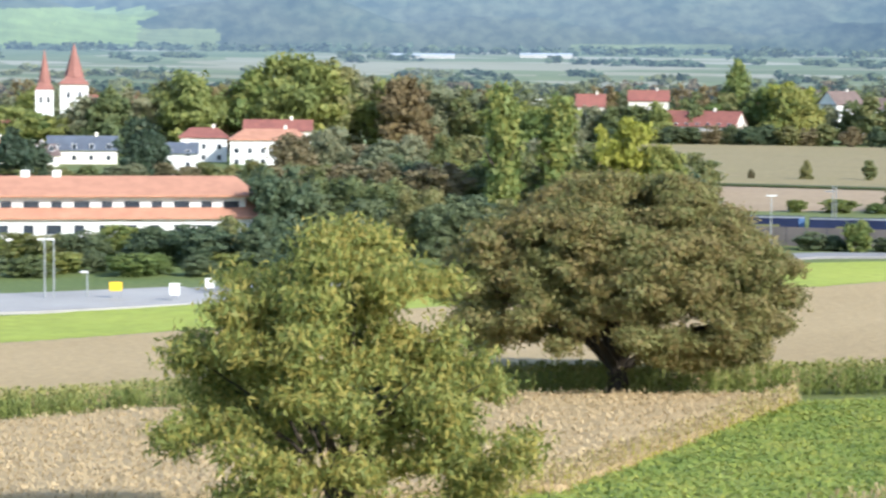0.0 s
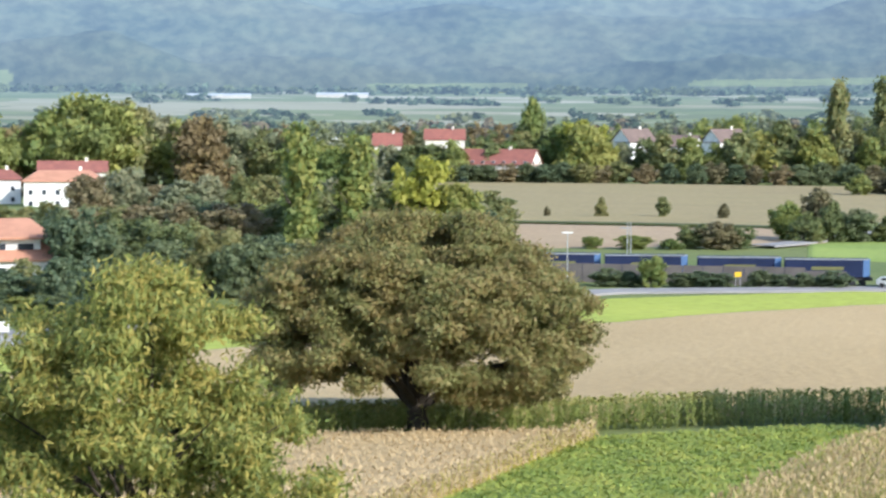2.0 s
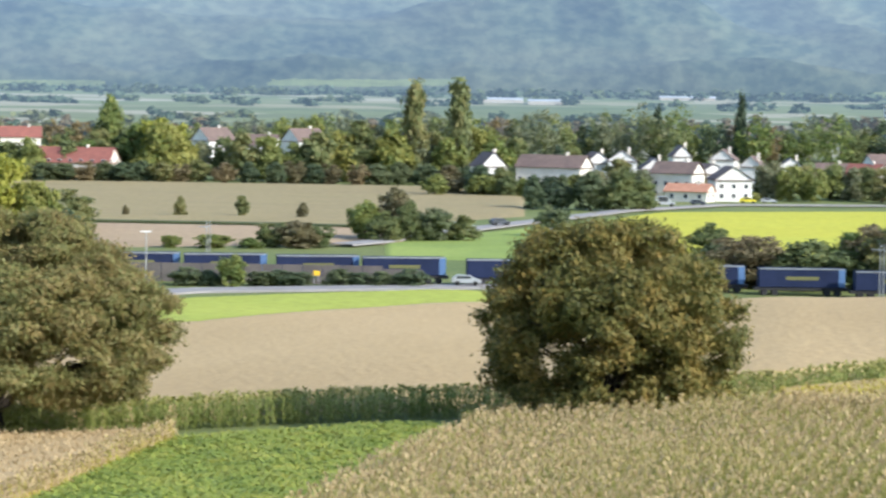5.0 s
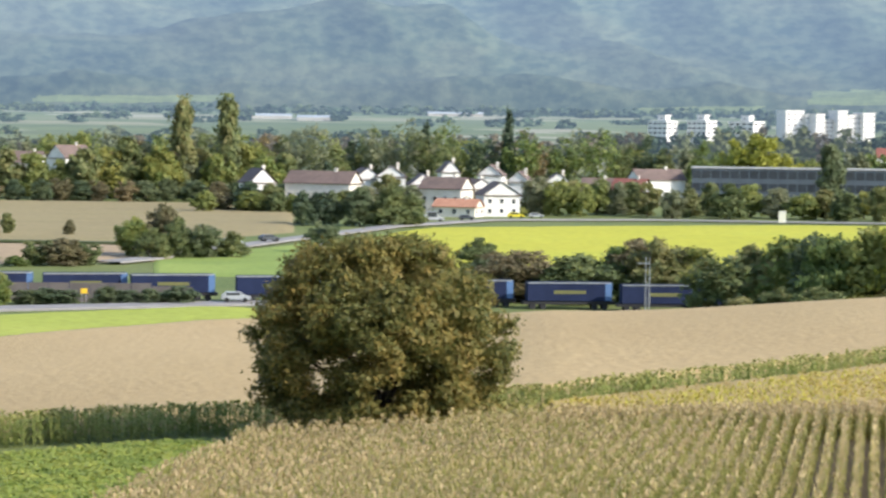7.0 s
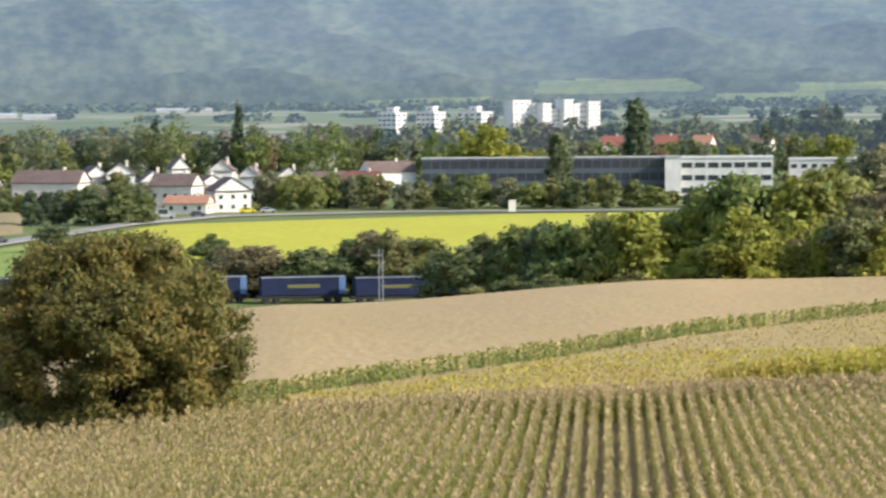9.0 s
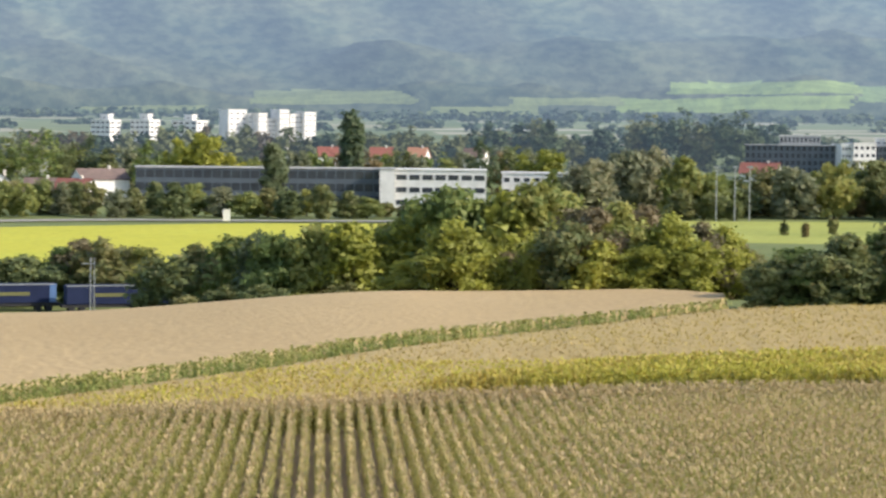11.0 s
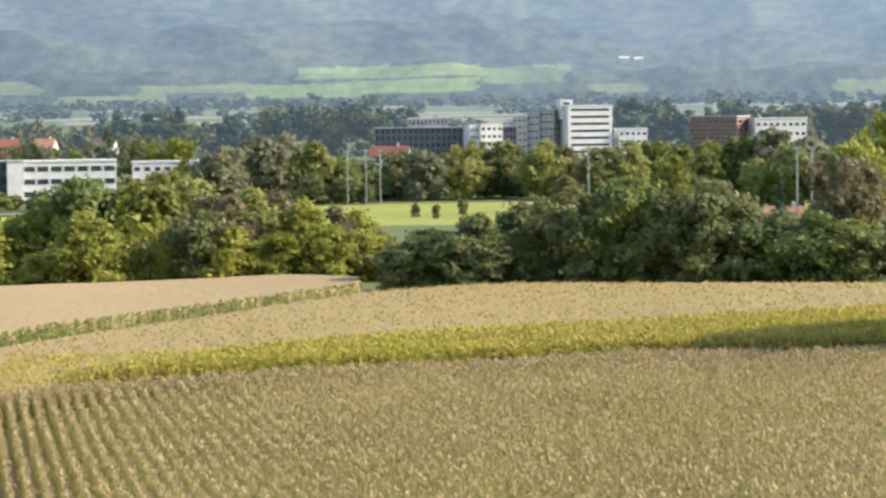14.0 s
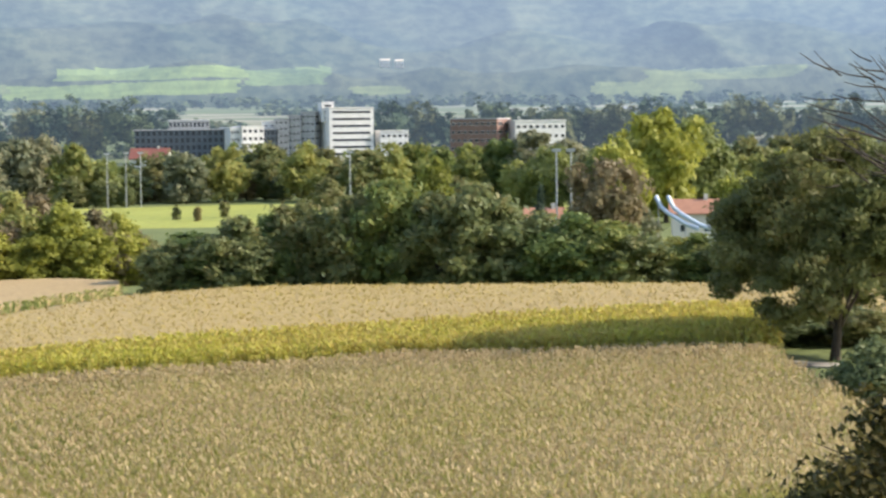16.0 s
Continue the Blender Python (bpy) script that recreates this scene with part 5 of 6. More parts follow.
# ---- the train ----
M_TARP = plain("dark_blue_tarpaulin", (0.018, 0.027, 0.068), (0.011, 0.017, 0.046), 0.7, 0.4, 4.0, spec=0.15)
M_LTBLUE = plain("light_blue_paint", (0.11, 0.20, 0.38), None, 0.5, 0.5, 6.0)
M_LETTER = plain("dull_yellow_lettering", (0.16, 0.16, 0.06), None, 0.6, 0.6, 6.0)
M_CHASSIS = plain("dark_chassis", (0.03, 0.03, 0.032), None, 0.7, 1.0, 8.0)


def trailer(az, r, turn):
    root = new("container_wagon")
    root.matrix_world = facing(az, r, 0.0, turn)
    tagged(root, "flat railway wagon with a dark blue curtain-sided trailer", "wagon", "freight train")
    part("box", box(-6.0, 6.0, -1.25, 1.25, 1.2, 3.9, 0.06), M_TARP, root)
    part("top_rail", box(-6.0, 6.0, -1.3, -1.24, 3.72, 3.92), M_METAL, root)
    part("side_panel", box(5.2, 6.0, -1.29, -1.24, 1.3, 3.7), M_LTBLUE, root, "light blue end panel")
    part("lettering", box(-2.2, 2.4, -1.275, -1.24, 2.25, 2.75), M_LETTER, root, "dull yellow bar of lettering")
    part("front", box(6.0, 6.15, -1.22, 1.22, 1.25, 3.85), M_LTBLUE, root, "light blue end wall")
    part("chassis", box(-6.6, 6.6, -1.1, 1.1, 0.75, 1.18), M_CHASSIS, root)
    for x in (-5.2, -3.7, 3.7, 5.2):
        bm = bmesh.new()
        bmesh.ops.create_cone(bm, cap_ends=True, segments=16, radius1=0.45, radius2=0.45, depth=2.0, matrix=Matrix.Translation((x, 0, 0.45)) @ Matrix.Rotation(radians(90), 4, "X"))
        part("wheel", bm, M_CHASSIS, root)
    return root


for az in (-16.2, -14.1, -11.85, -9.75, -7.2, -4.9, -2.5, -0.1, 2.2, 4.5):
    trailer(az, 335 - 0.95 * az, 9.0 + az * 0.4)

# ---- roads ----


def ribbon(name, label, line, width, lift, mat):
    """A road along headings and distances, a slab with thickness that follows the ground."""
    pts = [polar(a, r) for a, r in line]
    xs, ys = np.array([p[0] for p in pts]), np.array([p[1] for p in pts])
    t = np.linspace(0, len(pts) - 1, 60)
    k = np.arange(len(pts))
    x, y = np.interp(t, k, xs), np.interp(t, k, ys)
    dx, dy = np.gradient(x), np.gradient(y)
    n = np.hypot(dx, dy)
    nx, ny = -dy / n, dx / n
    cols = []
    for off, up in ((-0.5, -0.3), (-0.5, 0.0), (0.0, 0.05), (0.5, 0.0), (0.5, -0.3)):
        ox, oy = x + nx * width * off, y + ny * width * off
        cols.append(np.stack([ox, oy, ground(ox, oy) + lift + up], -1))
    v = np.stack(cols, 1).reshape(-1, 3)
    ob = new(name, mesh_from(name, v, grid_faces(60, 5), [mat]))
    return tagged(ob, label, "road", kind="structure")


M_MARGIN = plain("margin_grass", (0.085, 0.10, 0.04), (0.06, 0.075, 0.03), 0.95, 0.2, 3.0)
M_CONCRETE = plain("pale_concrete", (0.40, 0.38, 0.345), (0.31, 0.295, 0.27), 0.9, 0.1, 3.0)
M_GRAVEL = plain("pale_gravel", (0.46, 0.41, 0.33), (0.38, 0.33, 0.26), 0.95, 0.3, 5.0, relief=0.5)
ribbon("forecourt", "pale concrete forecourt beside the road", [(-39, 252), (-34, 252), (-29.6, 258)], 20, 0.30, M_CONCRETE)
ribbon("road", "pale grey country road along the grass strip", [(-29.9, 262), (-26, 272), (-22, 290), (-15, 325), (-8, 337), (-3, 345)], 6.5, 0.34, M_ASPHALT)
ribbon("lane", "pale lane leading to the village", [(-11.3, 430), (-10.4, 442), (-9.5, 460), (-7, 518), (-5.4, 560), (-4.4, 592), (-2, 640), (2, 655), (12, 660)], 5.5, 0.6, M_ASPHALT)
ribbon("field_margin", "dark grassy margin between the dry fields", [(-21, 514), (-17.4, 514), (-13, 506), (-10.2, 498), (-9.4, 495)], 4.5, 0.55, M_MARGIN)
ribbon("field_path", "pale gravel path behind the maize", [(31.6, 145), (33.6, 141), (35.6, 139), (38, 138)], 2.2, 0.1, M_GRAVEL)

# ---- barrier, sign, lamps and bushes beside the railway ----
M_BARRIER = plain("weathered_barrier", (0.14, 0.122, 0.112), (0.095, 0.085, 0.08), 0.9, 0.4, 4.0)
M_SIGN = plain("yellow_sign", (0.75, 0.48, 0.03), None, 0.5, 0.5, 5.0)
barrier = new("noise_barrier")
barrier.matrix_world = Matrix.Identity(4)
tagged(barrier, "low grey-brown noise barrier beside the railway", "barrier")
bx, by = polar(-16.6, 345.0)
ex, ey = polar(-9.25, 340.0)
for k in range(15):
    u, v = (k + 0.02) / 15, (k + 0.98) / 15
    p, q = Vector((bx + (ex - bx) * u, by + (ey - by) * u, 0)), Vector((bx + (ex - bx) * v, by + (ey - by) * v, 0))
    d = (q - p).normalized()
    s = Vector((-d.y, d.x, 0)) * 0.12
    bm = bmesh.new()
    vs = [bm.verts.new(w) for w in (p - s, q - s, q + s, p + s)]
    vt = [bm.verts.new(w.co + Vector((0, 0, 2.75 if k < 13 else 2.3))) for w in vs]
    for i in range(4):
        bm.faces.new([vs[i], vs[(i + 1) % 4], vt[(i + 1) % 4], vt[i]])
    bm.faces.new(vt)
    bm.faces.new(vs[::-1])
    part("panel", bm, M_BARRIER, barrier)


def post(bm, x, y, z0, z1, r, sides=8):
    bmesh.ops.create_cone(bm, cap_ends=True, segments=sides, radius1=r, radius2=r * 0.75, depth=z1 - z0, matrix=Matrix.Translation((x, y, (z0 + z1) / 2)))


def lamp_post(az, r, height, label="tall grey street lamp with a flat head", double=False, group="street lamps"):
    root = new("street_lamp")
    root.matrix_world = facing(az, r)
    tagged(root, label, "lamp", group)
    bm = bmesh.new()
    post(bm, 0, 0, -0.2, height, 0.11)
    part("pole", bm, M_METAL, root)
    part("head", box(-0.75, 0.75 if double else 0.1, -0.18, 0.18, height - 0.05, height + 0.16, 0.04), M_WHITE, root)
    return root


lamp_post(-16.0, 331, 7.9, double=True)
for az, h in ((-33.62, 6.6), (-33.4, 6.6), (-32.6, 3.0)):
    lamp_post(az, 256, h, "slim pale mast on the forecourt", group="forecourt masts")


def mast(az, r, height, label, group):
    root = new("floodlight_mast")
    root.matrix_world = facing(az, r)
    tagged(root, label, "mast", group)
    bm = bmesh.new()
    post(bm, 0, 0, -0.2, height, 0.2)
    part("pole", bm, M_METAL, root)
    part("floodlight", box(-0.8, 0.8, -0.15, 0.15, height - 0.35, height + 0.25, 0.05), M_METAL, root)
    return root


for az, h in ((16.95, 14.6), (17.4, 14.8), (17.75, 14.8)):
    mast(az, 690, h + 1.4, "tall floodlight mast at the playing field", "floodlights")
mast(22.82, 590, 17.2, "tall floodlight mast at the playing field", "floodlights")
for az in (27.85, 28.2):
    mast(az, 424, 19.5, "tall floodlight mast at the playing field", "floodlights")


def rail_mast(az, r, height):
    root = new("catenary_mast")
    root.matrix_world = facing(az, r)
    tagged(root, "grey railway mast with a crossarm", "mast", "railway masts")
    bm = bmesh.new()
    post(bm, -0.25, 0, -0.2, height, 0.1)
    post(bm, 0.25, 0, -0.2, height, 0.1)
    part("pole", bm, M_METAL, root)
    part("crossarm", box(-1.4, 0.3, -0.06, 0.06, height - 0.9, height - 0.75), M_METAL, root)
    return root


for az, r in ((1.83, 322), (-6.1, 352), (-14.5, 356)):
    rail_mast(az, r, 8.2)


def board(az, r, w, z0, z1, mat, label, legs=True):
    root = new("sign_board")
    root.matrix_world = facing(az, r)
    tagged(root, label, "sign", "roadside signs")
    part("panel", box(-w / 2, w / 2, -0.05, 0.05, z0, z1, 0.02), mat, root)
    for x in (-w * 0.35, w * 0.35):
        bm = bmesh.new()
        post(bm, x, 0.09, -0.2, z0 + 0.2, 0.05)
        part("leg", bm, M_METAL, root)
    return root


planted("broad_tree", M_FRESH, -16.87, 812, 27, 13, 8, 6000, 0.5, "tall light green tree above the town belt", "town belt")
board(-11.86, 333, 0.9, 1.8, 2.5, M_SIGN, "small yellow road sign on posts")
board(-31.92, 254, 1.4, 1.1, 2.1, M_SIGN, "yellow sign board by the forecourt")
board(-30.5, 250, 1.1, 0.9, 2.2, M_WHITE, "white notice board on two legs")
board(-29.65, 258, 1.0, 0.9, 2.0, M_WHITE, "white notice board on two legs")
board(5.05, 640, 2.0, 0.8, 4.0, M_WHITE, "white advertising board at the field edge")

SHRUB = "rounded green shrub along the railway barrier"
for az, h, w in ((-15.0, 2.6, 4.2), (-14.5, 2.2, 3.6), (-13.2, 2.1, 3.8), (-12.75, 2.3, 4.0), (-12.3, 2.1, 3.6), (-11.3, 2.5, 4.2), (-10.85, 2.1, 3.4), (-10.3, 2.2, 4.2), (-9.55, 2.6, 4.4)):
    planted("shrub", M_DARK, az, 336.5, h, w * 1.3, int(h * 40), 6000, 0.5, SHRUB, "barrier shrubs", None, 0.0, "shrub")
planted("broad_tree", M_FRESH, -13.95, 334, 4.6, 4.2, 3, 6000, 0.5, "young green tree beside the road", "roadside trees")

# ---- single trees and thickets on the valley floor ----
for az, r, h, w, m in ((-15.18, 540, 4.6, 3.4, M_OAK), (-13.68, 540, 4.8, 3.6, M_OAK), (-12.2, 535, 3.8, 3.0, M_BROWN), (-16.5, 540, 2.6, 2.0, M_BROWN), (-17.75, 500, 5.6, 4.6, M_BROWN), (-18.0, 470, 5.0, 5.5, M_OAK)):
    planted("broad_tree", m, az, r, h, w, int(h * 10), 4200, 0.6, "small young tree standing in the dry field", "field trees")
for az, r, h, w, m in ((-12.9, 428, 4.4, 7, M_OAK), (-12.3, 426, 4.9, 8, M_BROWN), (-11.85, 428, 4.0, 6, M_OAK), (-10.7, 452, 7.6, 7, M_FRESH), (-9.95, 456, 10.2, 8, M_BROWN), (-9.6, 450, 7.5, 7, M_OAK), (-10.2, 446, 6.0, 7, M_OAK),
                       (-9.05, 450, 6.4, 8, M_DARK), (-8.3, 452, 5.0, 6.5, M_OAK), (-14.4, 424, 2.4, 7, M_FRESH), (-15.4, 424, 2.2, 4, M_FRESH), (-13.5, 424, 1.9, 5, M_FRESH), (-6.6, 600, 8.6, 7, M_DARK), (-6.2, 602, 8.2, 8, M_FIR),
                       (-5.9, 604, 8.6, 7, M_DARK), (-5.2, 600, 9.5, 11, M_DARK), (-4.5, 598, 9.8, 11, M_OAK), (-3.95, 600, 8.0, 9, M_OAK), (-6.1, 470, 6.6, 7, M_DARK), (-2.3, 420, 6.0, 8, M_OAK), (-7.9, 690, 8.6, 12, M_DARK), (-7.4, 688, 8.0, 11, M_OAK),
                       (-5.55, 685, 6.5, 8, M_OAK), (-6.75, 684, 5.5, 7, M_FRESH), (-4.35, 690, 9.0, 9, M_OAK), (-2.65, 700, 8.0, 7, M_BROWN), (-0.95, 700, 8.5, 9, M_OAK), (-1.65, 720, 7.0, 6, M_FRESH), (-0.15, 725, 9.5, 9, M_OAK)):
    planted("broad_tree", m, az, r, h, w, int(h * 17), 6000, 0.5, "leafy tree in a thicket between the fields", "field thicket")
for az, r, h, w in ((-15.6, 790, 20, 17), (4.35, 880, 23, 20), (3.9, 885, 18, 14), (5.0, 890, 16, 16), (30.5, 560, 26, 19), (29.4, 450, 20, 11), (24.9, 560, 15.5, 10), (12.7, 900, 18, 20)):
    planted("broad_tree", M_YELLOW, az, r, h, w, int(h * 3), 6000, 0.5, "large tree turning bright yellow-green", "yellow trees")
planted("poplar_tree", M_DARK, 6.2, 775, 18.5, 19, 4, 4200, 0.6, LABELS["poplar_tree"], "town belt", "poplar")
planted("poplar_tree", M_DARK, 8.1, 900, 29, 22, 5, 4200, 0.6, LABELS["poplar_tree"], "town belt", "poplar")
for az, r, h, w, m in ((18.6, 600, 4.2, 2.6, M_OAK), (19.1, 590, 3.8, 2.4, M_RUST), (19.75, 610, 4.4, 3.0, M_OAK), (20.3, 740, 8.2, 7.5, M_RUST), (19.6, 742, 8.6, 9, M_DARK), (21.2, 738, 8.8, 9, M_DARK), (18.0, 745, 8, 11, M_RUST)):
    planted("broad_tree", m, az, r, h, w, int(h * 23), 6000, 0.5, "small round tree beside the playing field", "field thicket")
for az, h, w in ((16.7, 5.5, 4), (16.1, 9, 11), (16.9, 8, 9), (17.4, 6, 6), (22.3, 9, 11), (23.4, 8, 9), (25.4, 9, 10)):
    planted("broad_tree", M_OAK, az, 640 if az > 20 else 700, h, w, int(h * 5 + az), 6000, 0.5, "round tree at the edge of the playing field", "field thicket")
for az, h, w, m in ((14.6, 10.6, 10, M_BROWN), (13.9, 10.2, 9, M_BROWN), (15.2, 9.4, 9, M_BROWN), (17.2, 6.6, 7, M_BROWN), (29.0, 12.5, 10, M_BROWN), (16.35, 6.0, 6.5, M_YELLOW), (14.1, 6.2, 7.5, M_YELLOW), (15.2, 5.4, 6.5, M_YELLOW), (10.6, 8.5, 9, M_YELLOW)):
    planted("hedge_shrub", m, az, 241 if m is M_YELLOW else 256, h, w, int(h * 9), 7000, 0.46, "tall hedge shrub turning yellow or brown", "field hedge", None, 0.02)

for az, r, h, w in ((33.5, 153, 2.2, 6), (34.4, 156, 2.8, 7), (35.3, 153, 2.4, 6)):
    planted("hedge_shrub", M_OAK, az, r, h, w, int(h * 9), 7000, 0.46, "low leafy bush under the walnut by the path", "path bushes", None, 0.0)

# ---- the village on the left ----
root = new("care_home")
root.matrix_world = facing(-32.1, 344, 0.0, 2.0)
tagged(root, "long white two-storey building with orange tile roofs", "building")
W2 = 22.5
part("lower_wall", box(-W2, W2, -7, 7, -1, 3.8), M_WHITE, root)
part("upper_wall", box(-W2 + 1, W2 - 3, -5.6, 6, 3.8, 6.9), M_WHITE, root)
part("skirt_roof", prism(2 * W2, 14, 3.75, 8.6, 0.7, "x", 7.0, 0.3), M_TILE, root, "orange tiled skirt roof")
part("roof", prism(2 * W2 - 4, 11.6, 6.85, 9.3, 1.0, "x", 3.0, 0.3), M_TILE, root)
part("wing_wall", box(-W2 - 8, -W2 + 4, -10.5, 3, -1, 5.2), M_WHITE, root)
part("wing_roof", prism(14, 13.5, 5.0, 9.0, 0.9, "x", 6.0, 0.3), M_TILE, root).location = (-W2 - 2, -3.7, 0)
for k in range(11):
    x = -W2 + 4 + k * 3.55
    window(root, x, -7.02, 1.2, 1.6 if k % 3 else 2.3, 1.5)
    window(root, x + 0.4, -5.62, 4.7, 1.7 if k % 2 else 2.4, 1.3)
for x in (-W2 + 10, -W2 + 14.5):
    part("chimney", box(x, x + 1.3, -0.5, 0.6, 8.6, 10.1, 0.05), M_WHITE, root)

M_SPIRE = plain("spire_copper_red", (0.30, 0.135, 0.105), (0.22, 0.10, 0.08), 0.7, 0.3, 3.0)


def church_tower(root, x, w, z1, z2):
    part("tower_wall", box(x - w / 2, x + w / 2, -w / 2, w / 2, -1, z1), M_WHITE, root)
    bm = bmesh.new()
    bmesh.ops.create_cone(bm, cap_ends=True, segments=4, radius1=w * 0.78, radius2=w * 0.34, depth=(z2 - z1) * 0.22, matrix=Matrix.Translation((x, 0, z1 + (z2 - z1) * 0.11)) @ Matrix.Rotation(radians(45), 4, "Z"))
    bmesh.ops.create_cone(bm, cap_ends=True, segments=8, radius1=w * 0.36, radius2=0.05, depth=(z2 - z1) * 0.82, matrix=Matrix.Translation((x, 0, z1 + (z2 - z1) * 0.59)))
    part("spire", bm, M_SPIRE, root, "pointed reddish-brown spire")
    for dx in (-w * 0.2, w * 0.2):
        window(root, x + dx, -w / 2, z1 - 4.5, 1.1, 2.2)


ch = new("church")
ch.matrix_world = facing(-33.0, 800, 0.0)
tagged(ch, "white church with two pointed red-brown spires", "church")
church_tower(ch, 1.4, 9.4, 17.8, 31.6)
church_tower(ch, -8.4, 6.0, 16.0, 29.4)
part("nave_wall", gable_wall(24, 11, 9, 5, "x"), M_CREAM, ch).location = (10, 8, 0)
part("nave_roof", prism(24, 11, 9, 14.2, 0.5, "x"), M_RED, ch).location = (10, 8, 0)
for az, r, w, h, rh, rf, tn in ((-34.2, 740, 12, 4.5, 3.0, M_RED, 10), (-33.6, 720, 14, 3.6, 3.0, M_TILE, 0), (-32.5, 735, 13, 4.2, 3.2, M_RED, -15), (-31.6, 745, 12, 5.4, 3.4, M_TILE, 10), (-30.9, 760, 11, 6.0, 3.5, M_RED, 0), (-34.9, 600, 12, 3.0, 3.2, M_TILE, 0), (-33.9, 585, 11, 2.8, 2.6, M_BROWNROOF, 12)):
    house("village house with a tiled roof", az, r, w, 10, h, rh, M_CREAM, rf, "x", tn, z=0)
for az, w, z1 in ((-22.3, 20, 9.4), (-21.6, 26, 9.8), (-20.9, 18, 9.0), (-23.3, 14, 9.2)):
    slab("industrial_hall", "low white industrial hall on the plain", az, 1120, w, 20, 0, z1, M_WHITE, 2, 5, 0, "industrial halls")
for az, r, w, rf in ((-16.4, 930, 14, M_RED), (-13.2, 940, 12, M_BROWNROOF), (-11.0, 930, 12, M_RED), (8.8, 1100, 10, M_RED), (9.7, 1110, 9, M_TILE), (11.1, 1105, 10, M_BROWNROOF), (7.5, 1100, 9, M_RED), (18.0, 1000, 16, M_RED), (-8.9, 900, 12, M_RED), (0.6, 770, 10, M_BROWNROOF), (1.4, 765, 11, M_RED)):
    house("village house with a tiled roof", az, r, w, 10, (13.5 if r > 1090 else 9.5) if r > 900 else 5, 4.5, M_WHITE, rf, "x", (az * 37) % 50 - 25, z=0)
for az, r, w, h, rh, tn in ((-3.05, 760, 6, 11, 3.6, 10), (-1.3, 740, 7, 8.6, 3.4, -10), (-5.1, 735, 9, 9, 3.6, 15), (-3.7, 715, 8, 8, 3.4, 8), (-0.4, 760, 8, 8, 3.2, 5), (-2.0, 770, 8, 10, 3.4, -8)):
    house("white gabled village house with a brown roof", az, r, w, 9, h, rh, M_WHITE, M_BROWNROOF, "y", tn, z=0, cols=2)
house("small hut with an orange tile roof", 27.55, 480, 7.5, 6, 4.6, 2.6, M_CREAM, M_TILE, z=0, cols=2, floors=1)
house("pool building with a red roof", 31.2, 450, 9, 8, 7.2, 2.6, M_CREAM, M_TILE, z=0, cols=2)

# ---- the pool slide ----
M_SLIDE = plain("pale_blue_fibreglass", (0.55, 0.65, 0.76), (0.45, 0.55, 0.68), 0.35, 0.3, 4.0)
sl = new("water_slide")
sl.matrix_world = facing(30.75, 425) @ Matrix.Diagonal((0.8, 0.8, 0.92, 1))
tagged(sl, "tall pale blue water slide of two chutes", "slide")
for off in (0.0, 2.7):
    bm = bmesh.new()
    pts = [(-4.6 + off, 0, 12.0), (-3.4 + off, -0.4, 9.8), (-1.8 + off, -0.8, 8.6), (0.4 + off, -1.2, 7.4), (2.6 + off, -1.6, 6.3), (5.0 + off, -2.0, 5.6)]
    v, f = tube(pts, [0.46] * 6, 10)
    bv = [bm.verts.new(p) for p in v]
    for q in f:
        bm.faces.new([bv[i] for i in q])
    part("chute", bm, M_SLIDE, sl)
for x, z in ((-4.0, 12.0), (-1.0, 8.6), (2.0, 6.8)):
    bm = bmesh.new()
    post(bm, x, 0.4, -0.3, z, 0.16)
    part("leg", bm, M_METAL, sl)

# ---- vehicles ----
M_SILVER = plain("silver_paint", (0.45, 0.47, 0.49), None, 0.3, 0.5, 8.0, metal=0.2, spec=0.5)
M_DARKPAINT = plain("dark_blue_paint", (0.05, 0.06, 0.08), None, 0.3, 0.5, 8.0, spec=0.5)
M_TYRE = plain("tyre_rubber", (0.02, 0.02, 0.02), None, 0.9, 2.0, 12.0)
M_YELPAINT = plain("yellow_paint", (0.7, 0.6, 0.04), None, 0.35, 0.5, 8.0, spec=0.5)


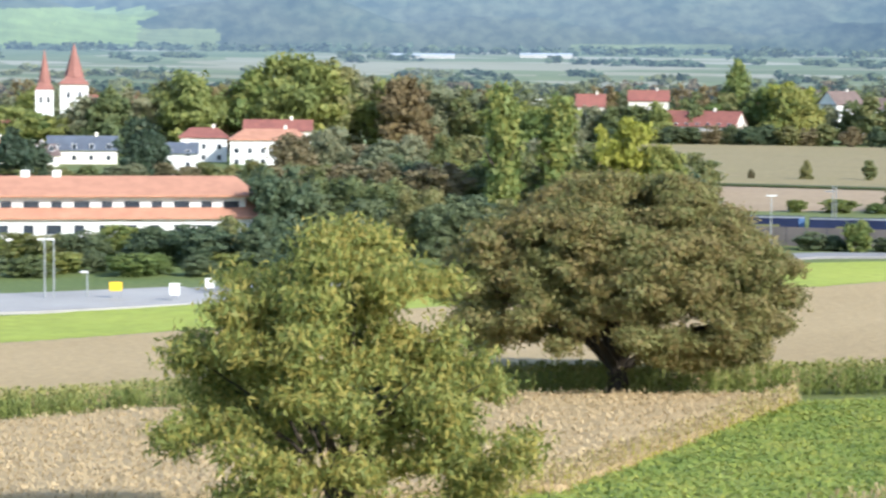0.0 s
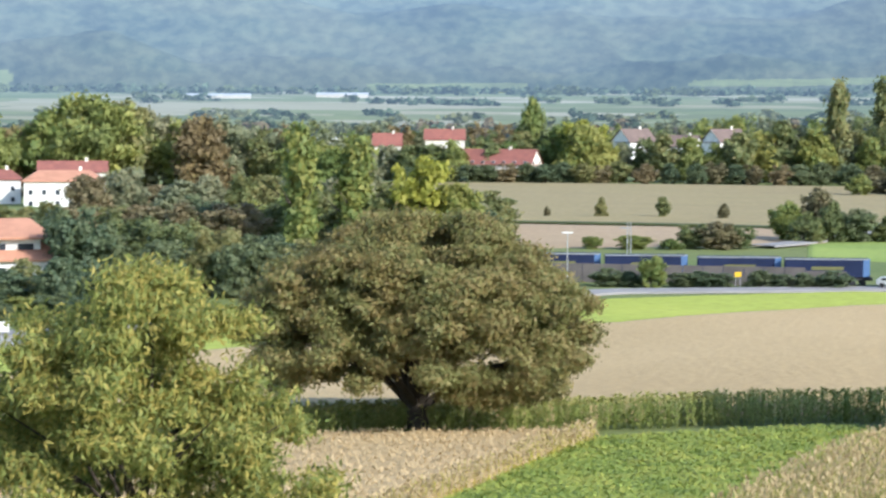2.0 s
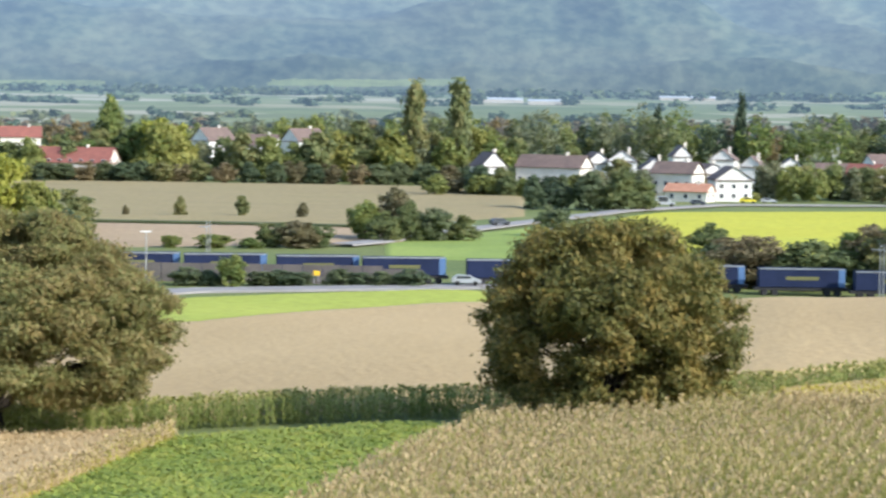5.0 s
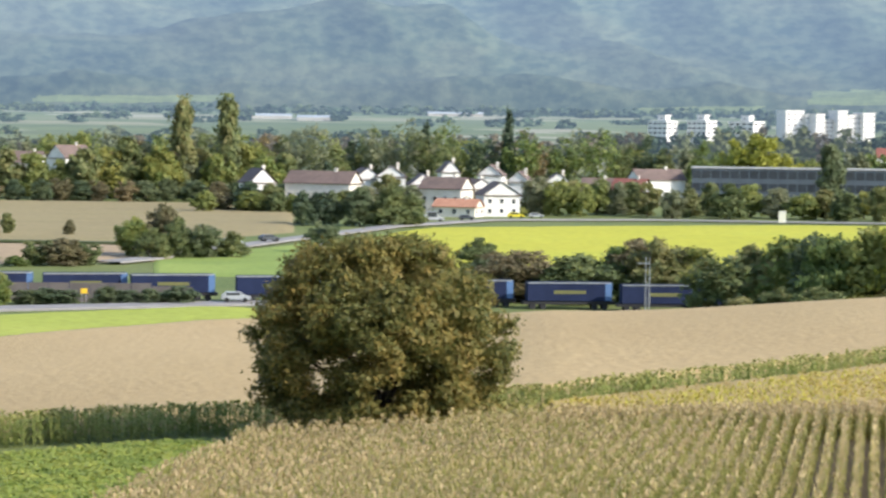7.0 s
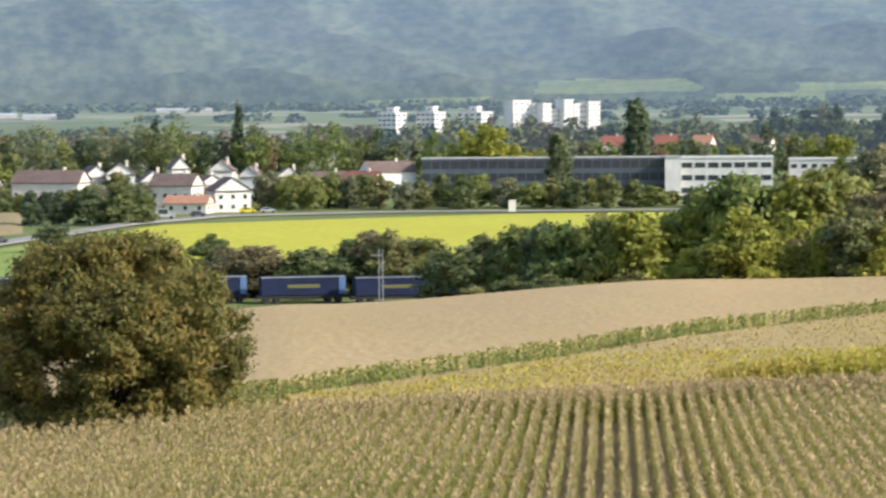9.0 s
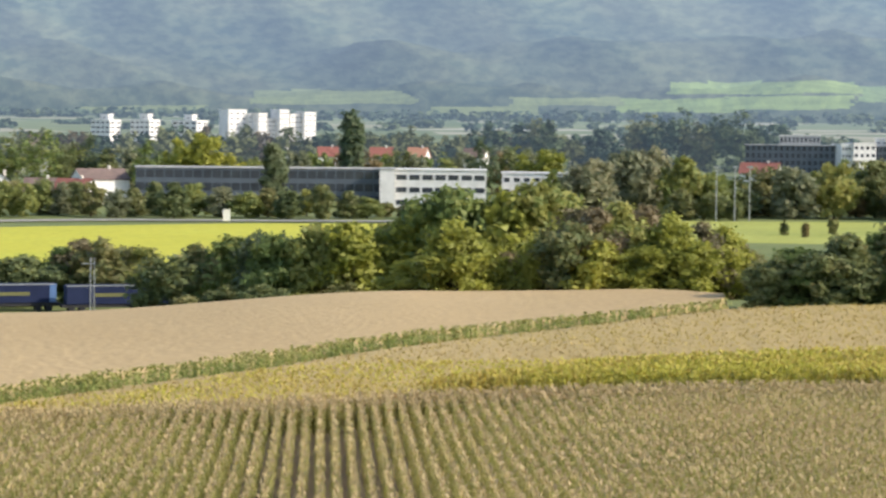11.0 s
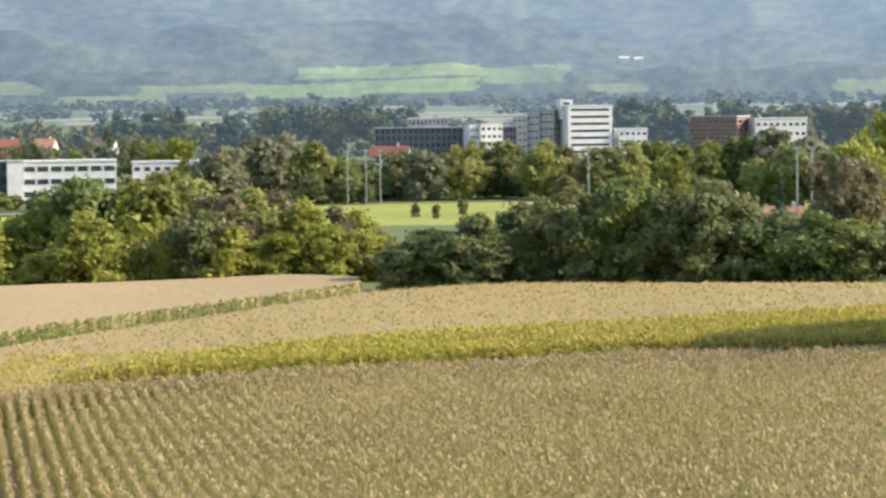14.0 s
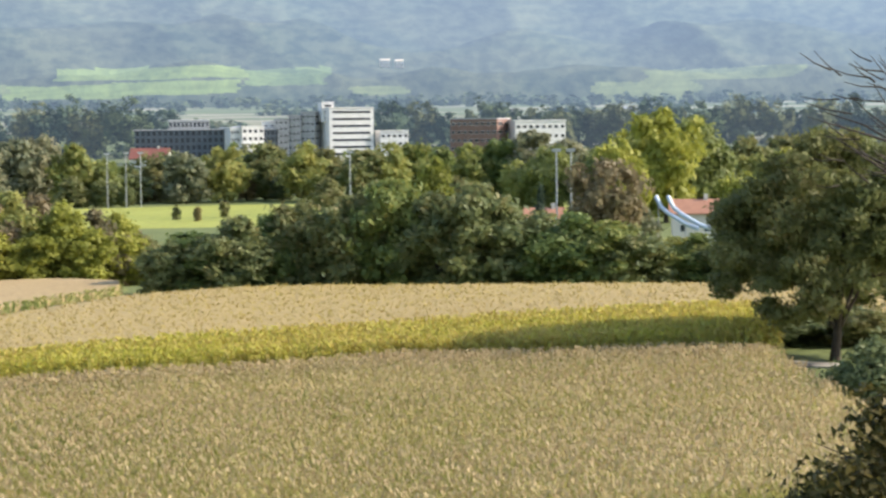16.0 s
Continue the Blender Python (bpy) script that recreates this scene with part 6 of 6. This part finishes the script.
def car(az, r, turn, paint, label, size=1.0, lift=0.6, group="parked cars", tall=0.0):
    root = new("car")
    root.matrix_world = facing(az, r, None, turn) @ Matrix.Translation((0, 0, lift)) @ Matrix.Scale(size, 4)
    tagged(root, label, "car", group)
    bm = bmesh.new()
    side = [(-2.1, 0.35), (2.1, 0.35), (2.15, 0.75), (1.2, 0.92), (0.55, 1.42 + tall), (-1.45, 1.45 + tall), (-2.1, 0.95)]
    ends = [[bm.verts.new((x, y, z)) for x, z in side] for y in (-0.85, 0.85)]
    bm.faces.new(ends[0])
    bm.faces.new(ends[1][::-1])
    for i in range(len(side)):
        j = (i + 1) % len(side)
        bm.faces.new([ends[0][i], ends[1][i], ends[1][j], ends[0][j]])
    bmesh.ops.bevel(bm, geom=bm.edges[:], offset=0.07, segments=2, affect="EDGES")
    body = part("body", bm, paint, root)
    for y in (-0.86, 0.86):
        part("side_window", box(-1.35, 0.6, y - 0.02, y + 0.02, 0.98, 1.34 + tall), M_GLASS, body)
    for x in (-1.3, 1.3):
        for y in (-0.8, 0.8):
            bm = bmesh.new()
            bmesh.ops.create_cone(bm, cap_ends=True, segments=16, radius1=0.33, radius2=0.33, depth=0.22, matrix=Matrix.Translation((x, y, 0.33)) @ Matrix.Rotation(radians(90), 4, "X"))
            part("wheel", bm, M_TYRE, root)
    return root


car(-8.2, 337, 0, M_SILVER, "silver estate car on the country road", 1.0, 0.4)
car(-7.4, 505, 25, M_DARKPAINT, "dark car on the lane to the village", 1.05, 0.66)
car(-8.3, 488, 25, M_SILVER, "silver car on the lane to the village", 1.0, 0.66)
car(-3.4, 618, 5, M_SILVER, "white van parked beside the houses", 1.3, 0.66, tall=0.6)
car(-3.9, 606, 5, M_SILVER, "silver car parked beside the houses", 1.0, 0.66)
car(-1.4, 648, 5, M_YELPAINT, "yellow car parked beside the houses", 1.1, 0.66)
car(-2.6, 630, 5, M_DARKPAINT, "dark car parked beside the houses", 1.0, 0.66)
car(-0.9, 651, 5, M_SILVER, "silver car parked beside the houses", 1.0, 0.66)

# the white house high on the hill
for r in np.arange(2480, 3600, 10.0):
    if (float(hill_height(23.86, r)) - 26) / r > math.tan(radians(1.18)):
        break
hz0 = float(hill_height(23.86, r))
house("white farmhouse high on the wooded hillside", 23.7, float(r), 13, 9, 10, 2.5, M_WHITE, M_CREAM, "x", 0, z=hz0 - 0.5, cols=4, group="hill farm")
house("white barn high on the wooded hillside", 24.05, float(r), 11, 9, 9, 2.5, M_WHITE, M_CREAM, "x", 0, z=hz0 - 0.5, cols=3, group="hill farm")
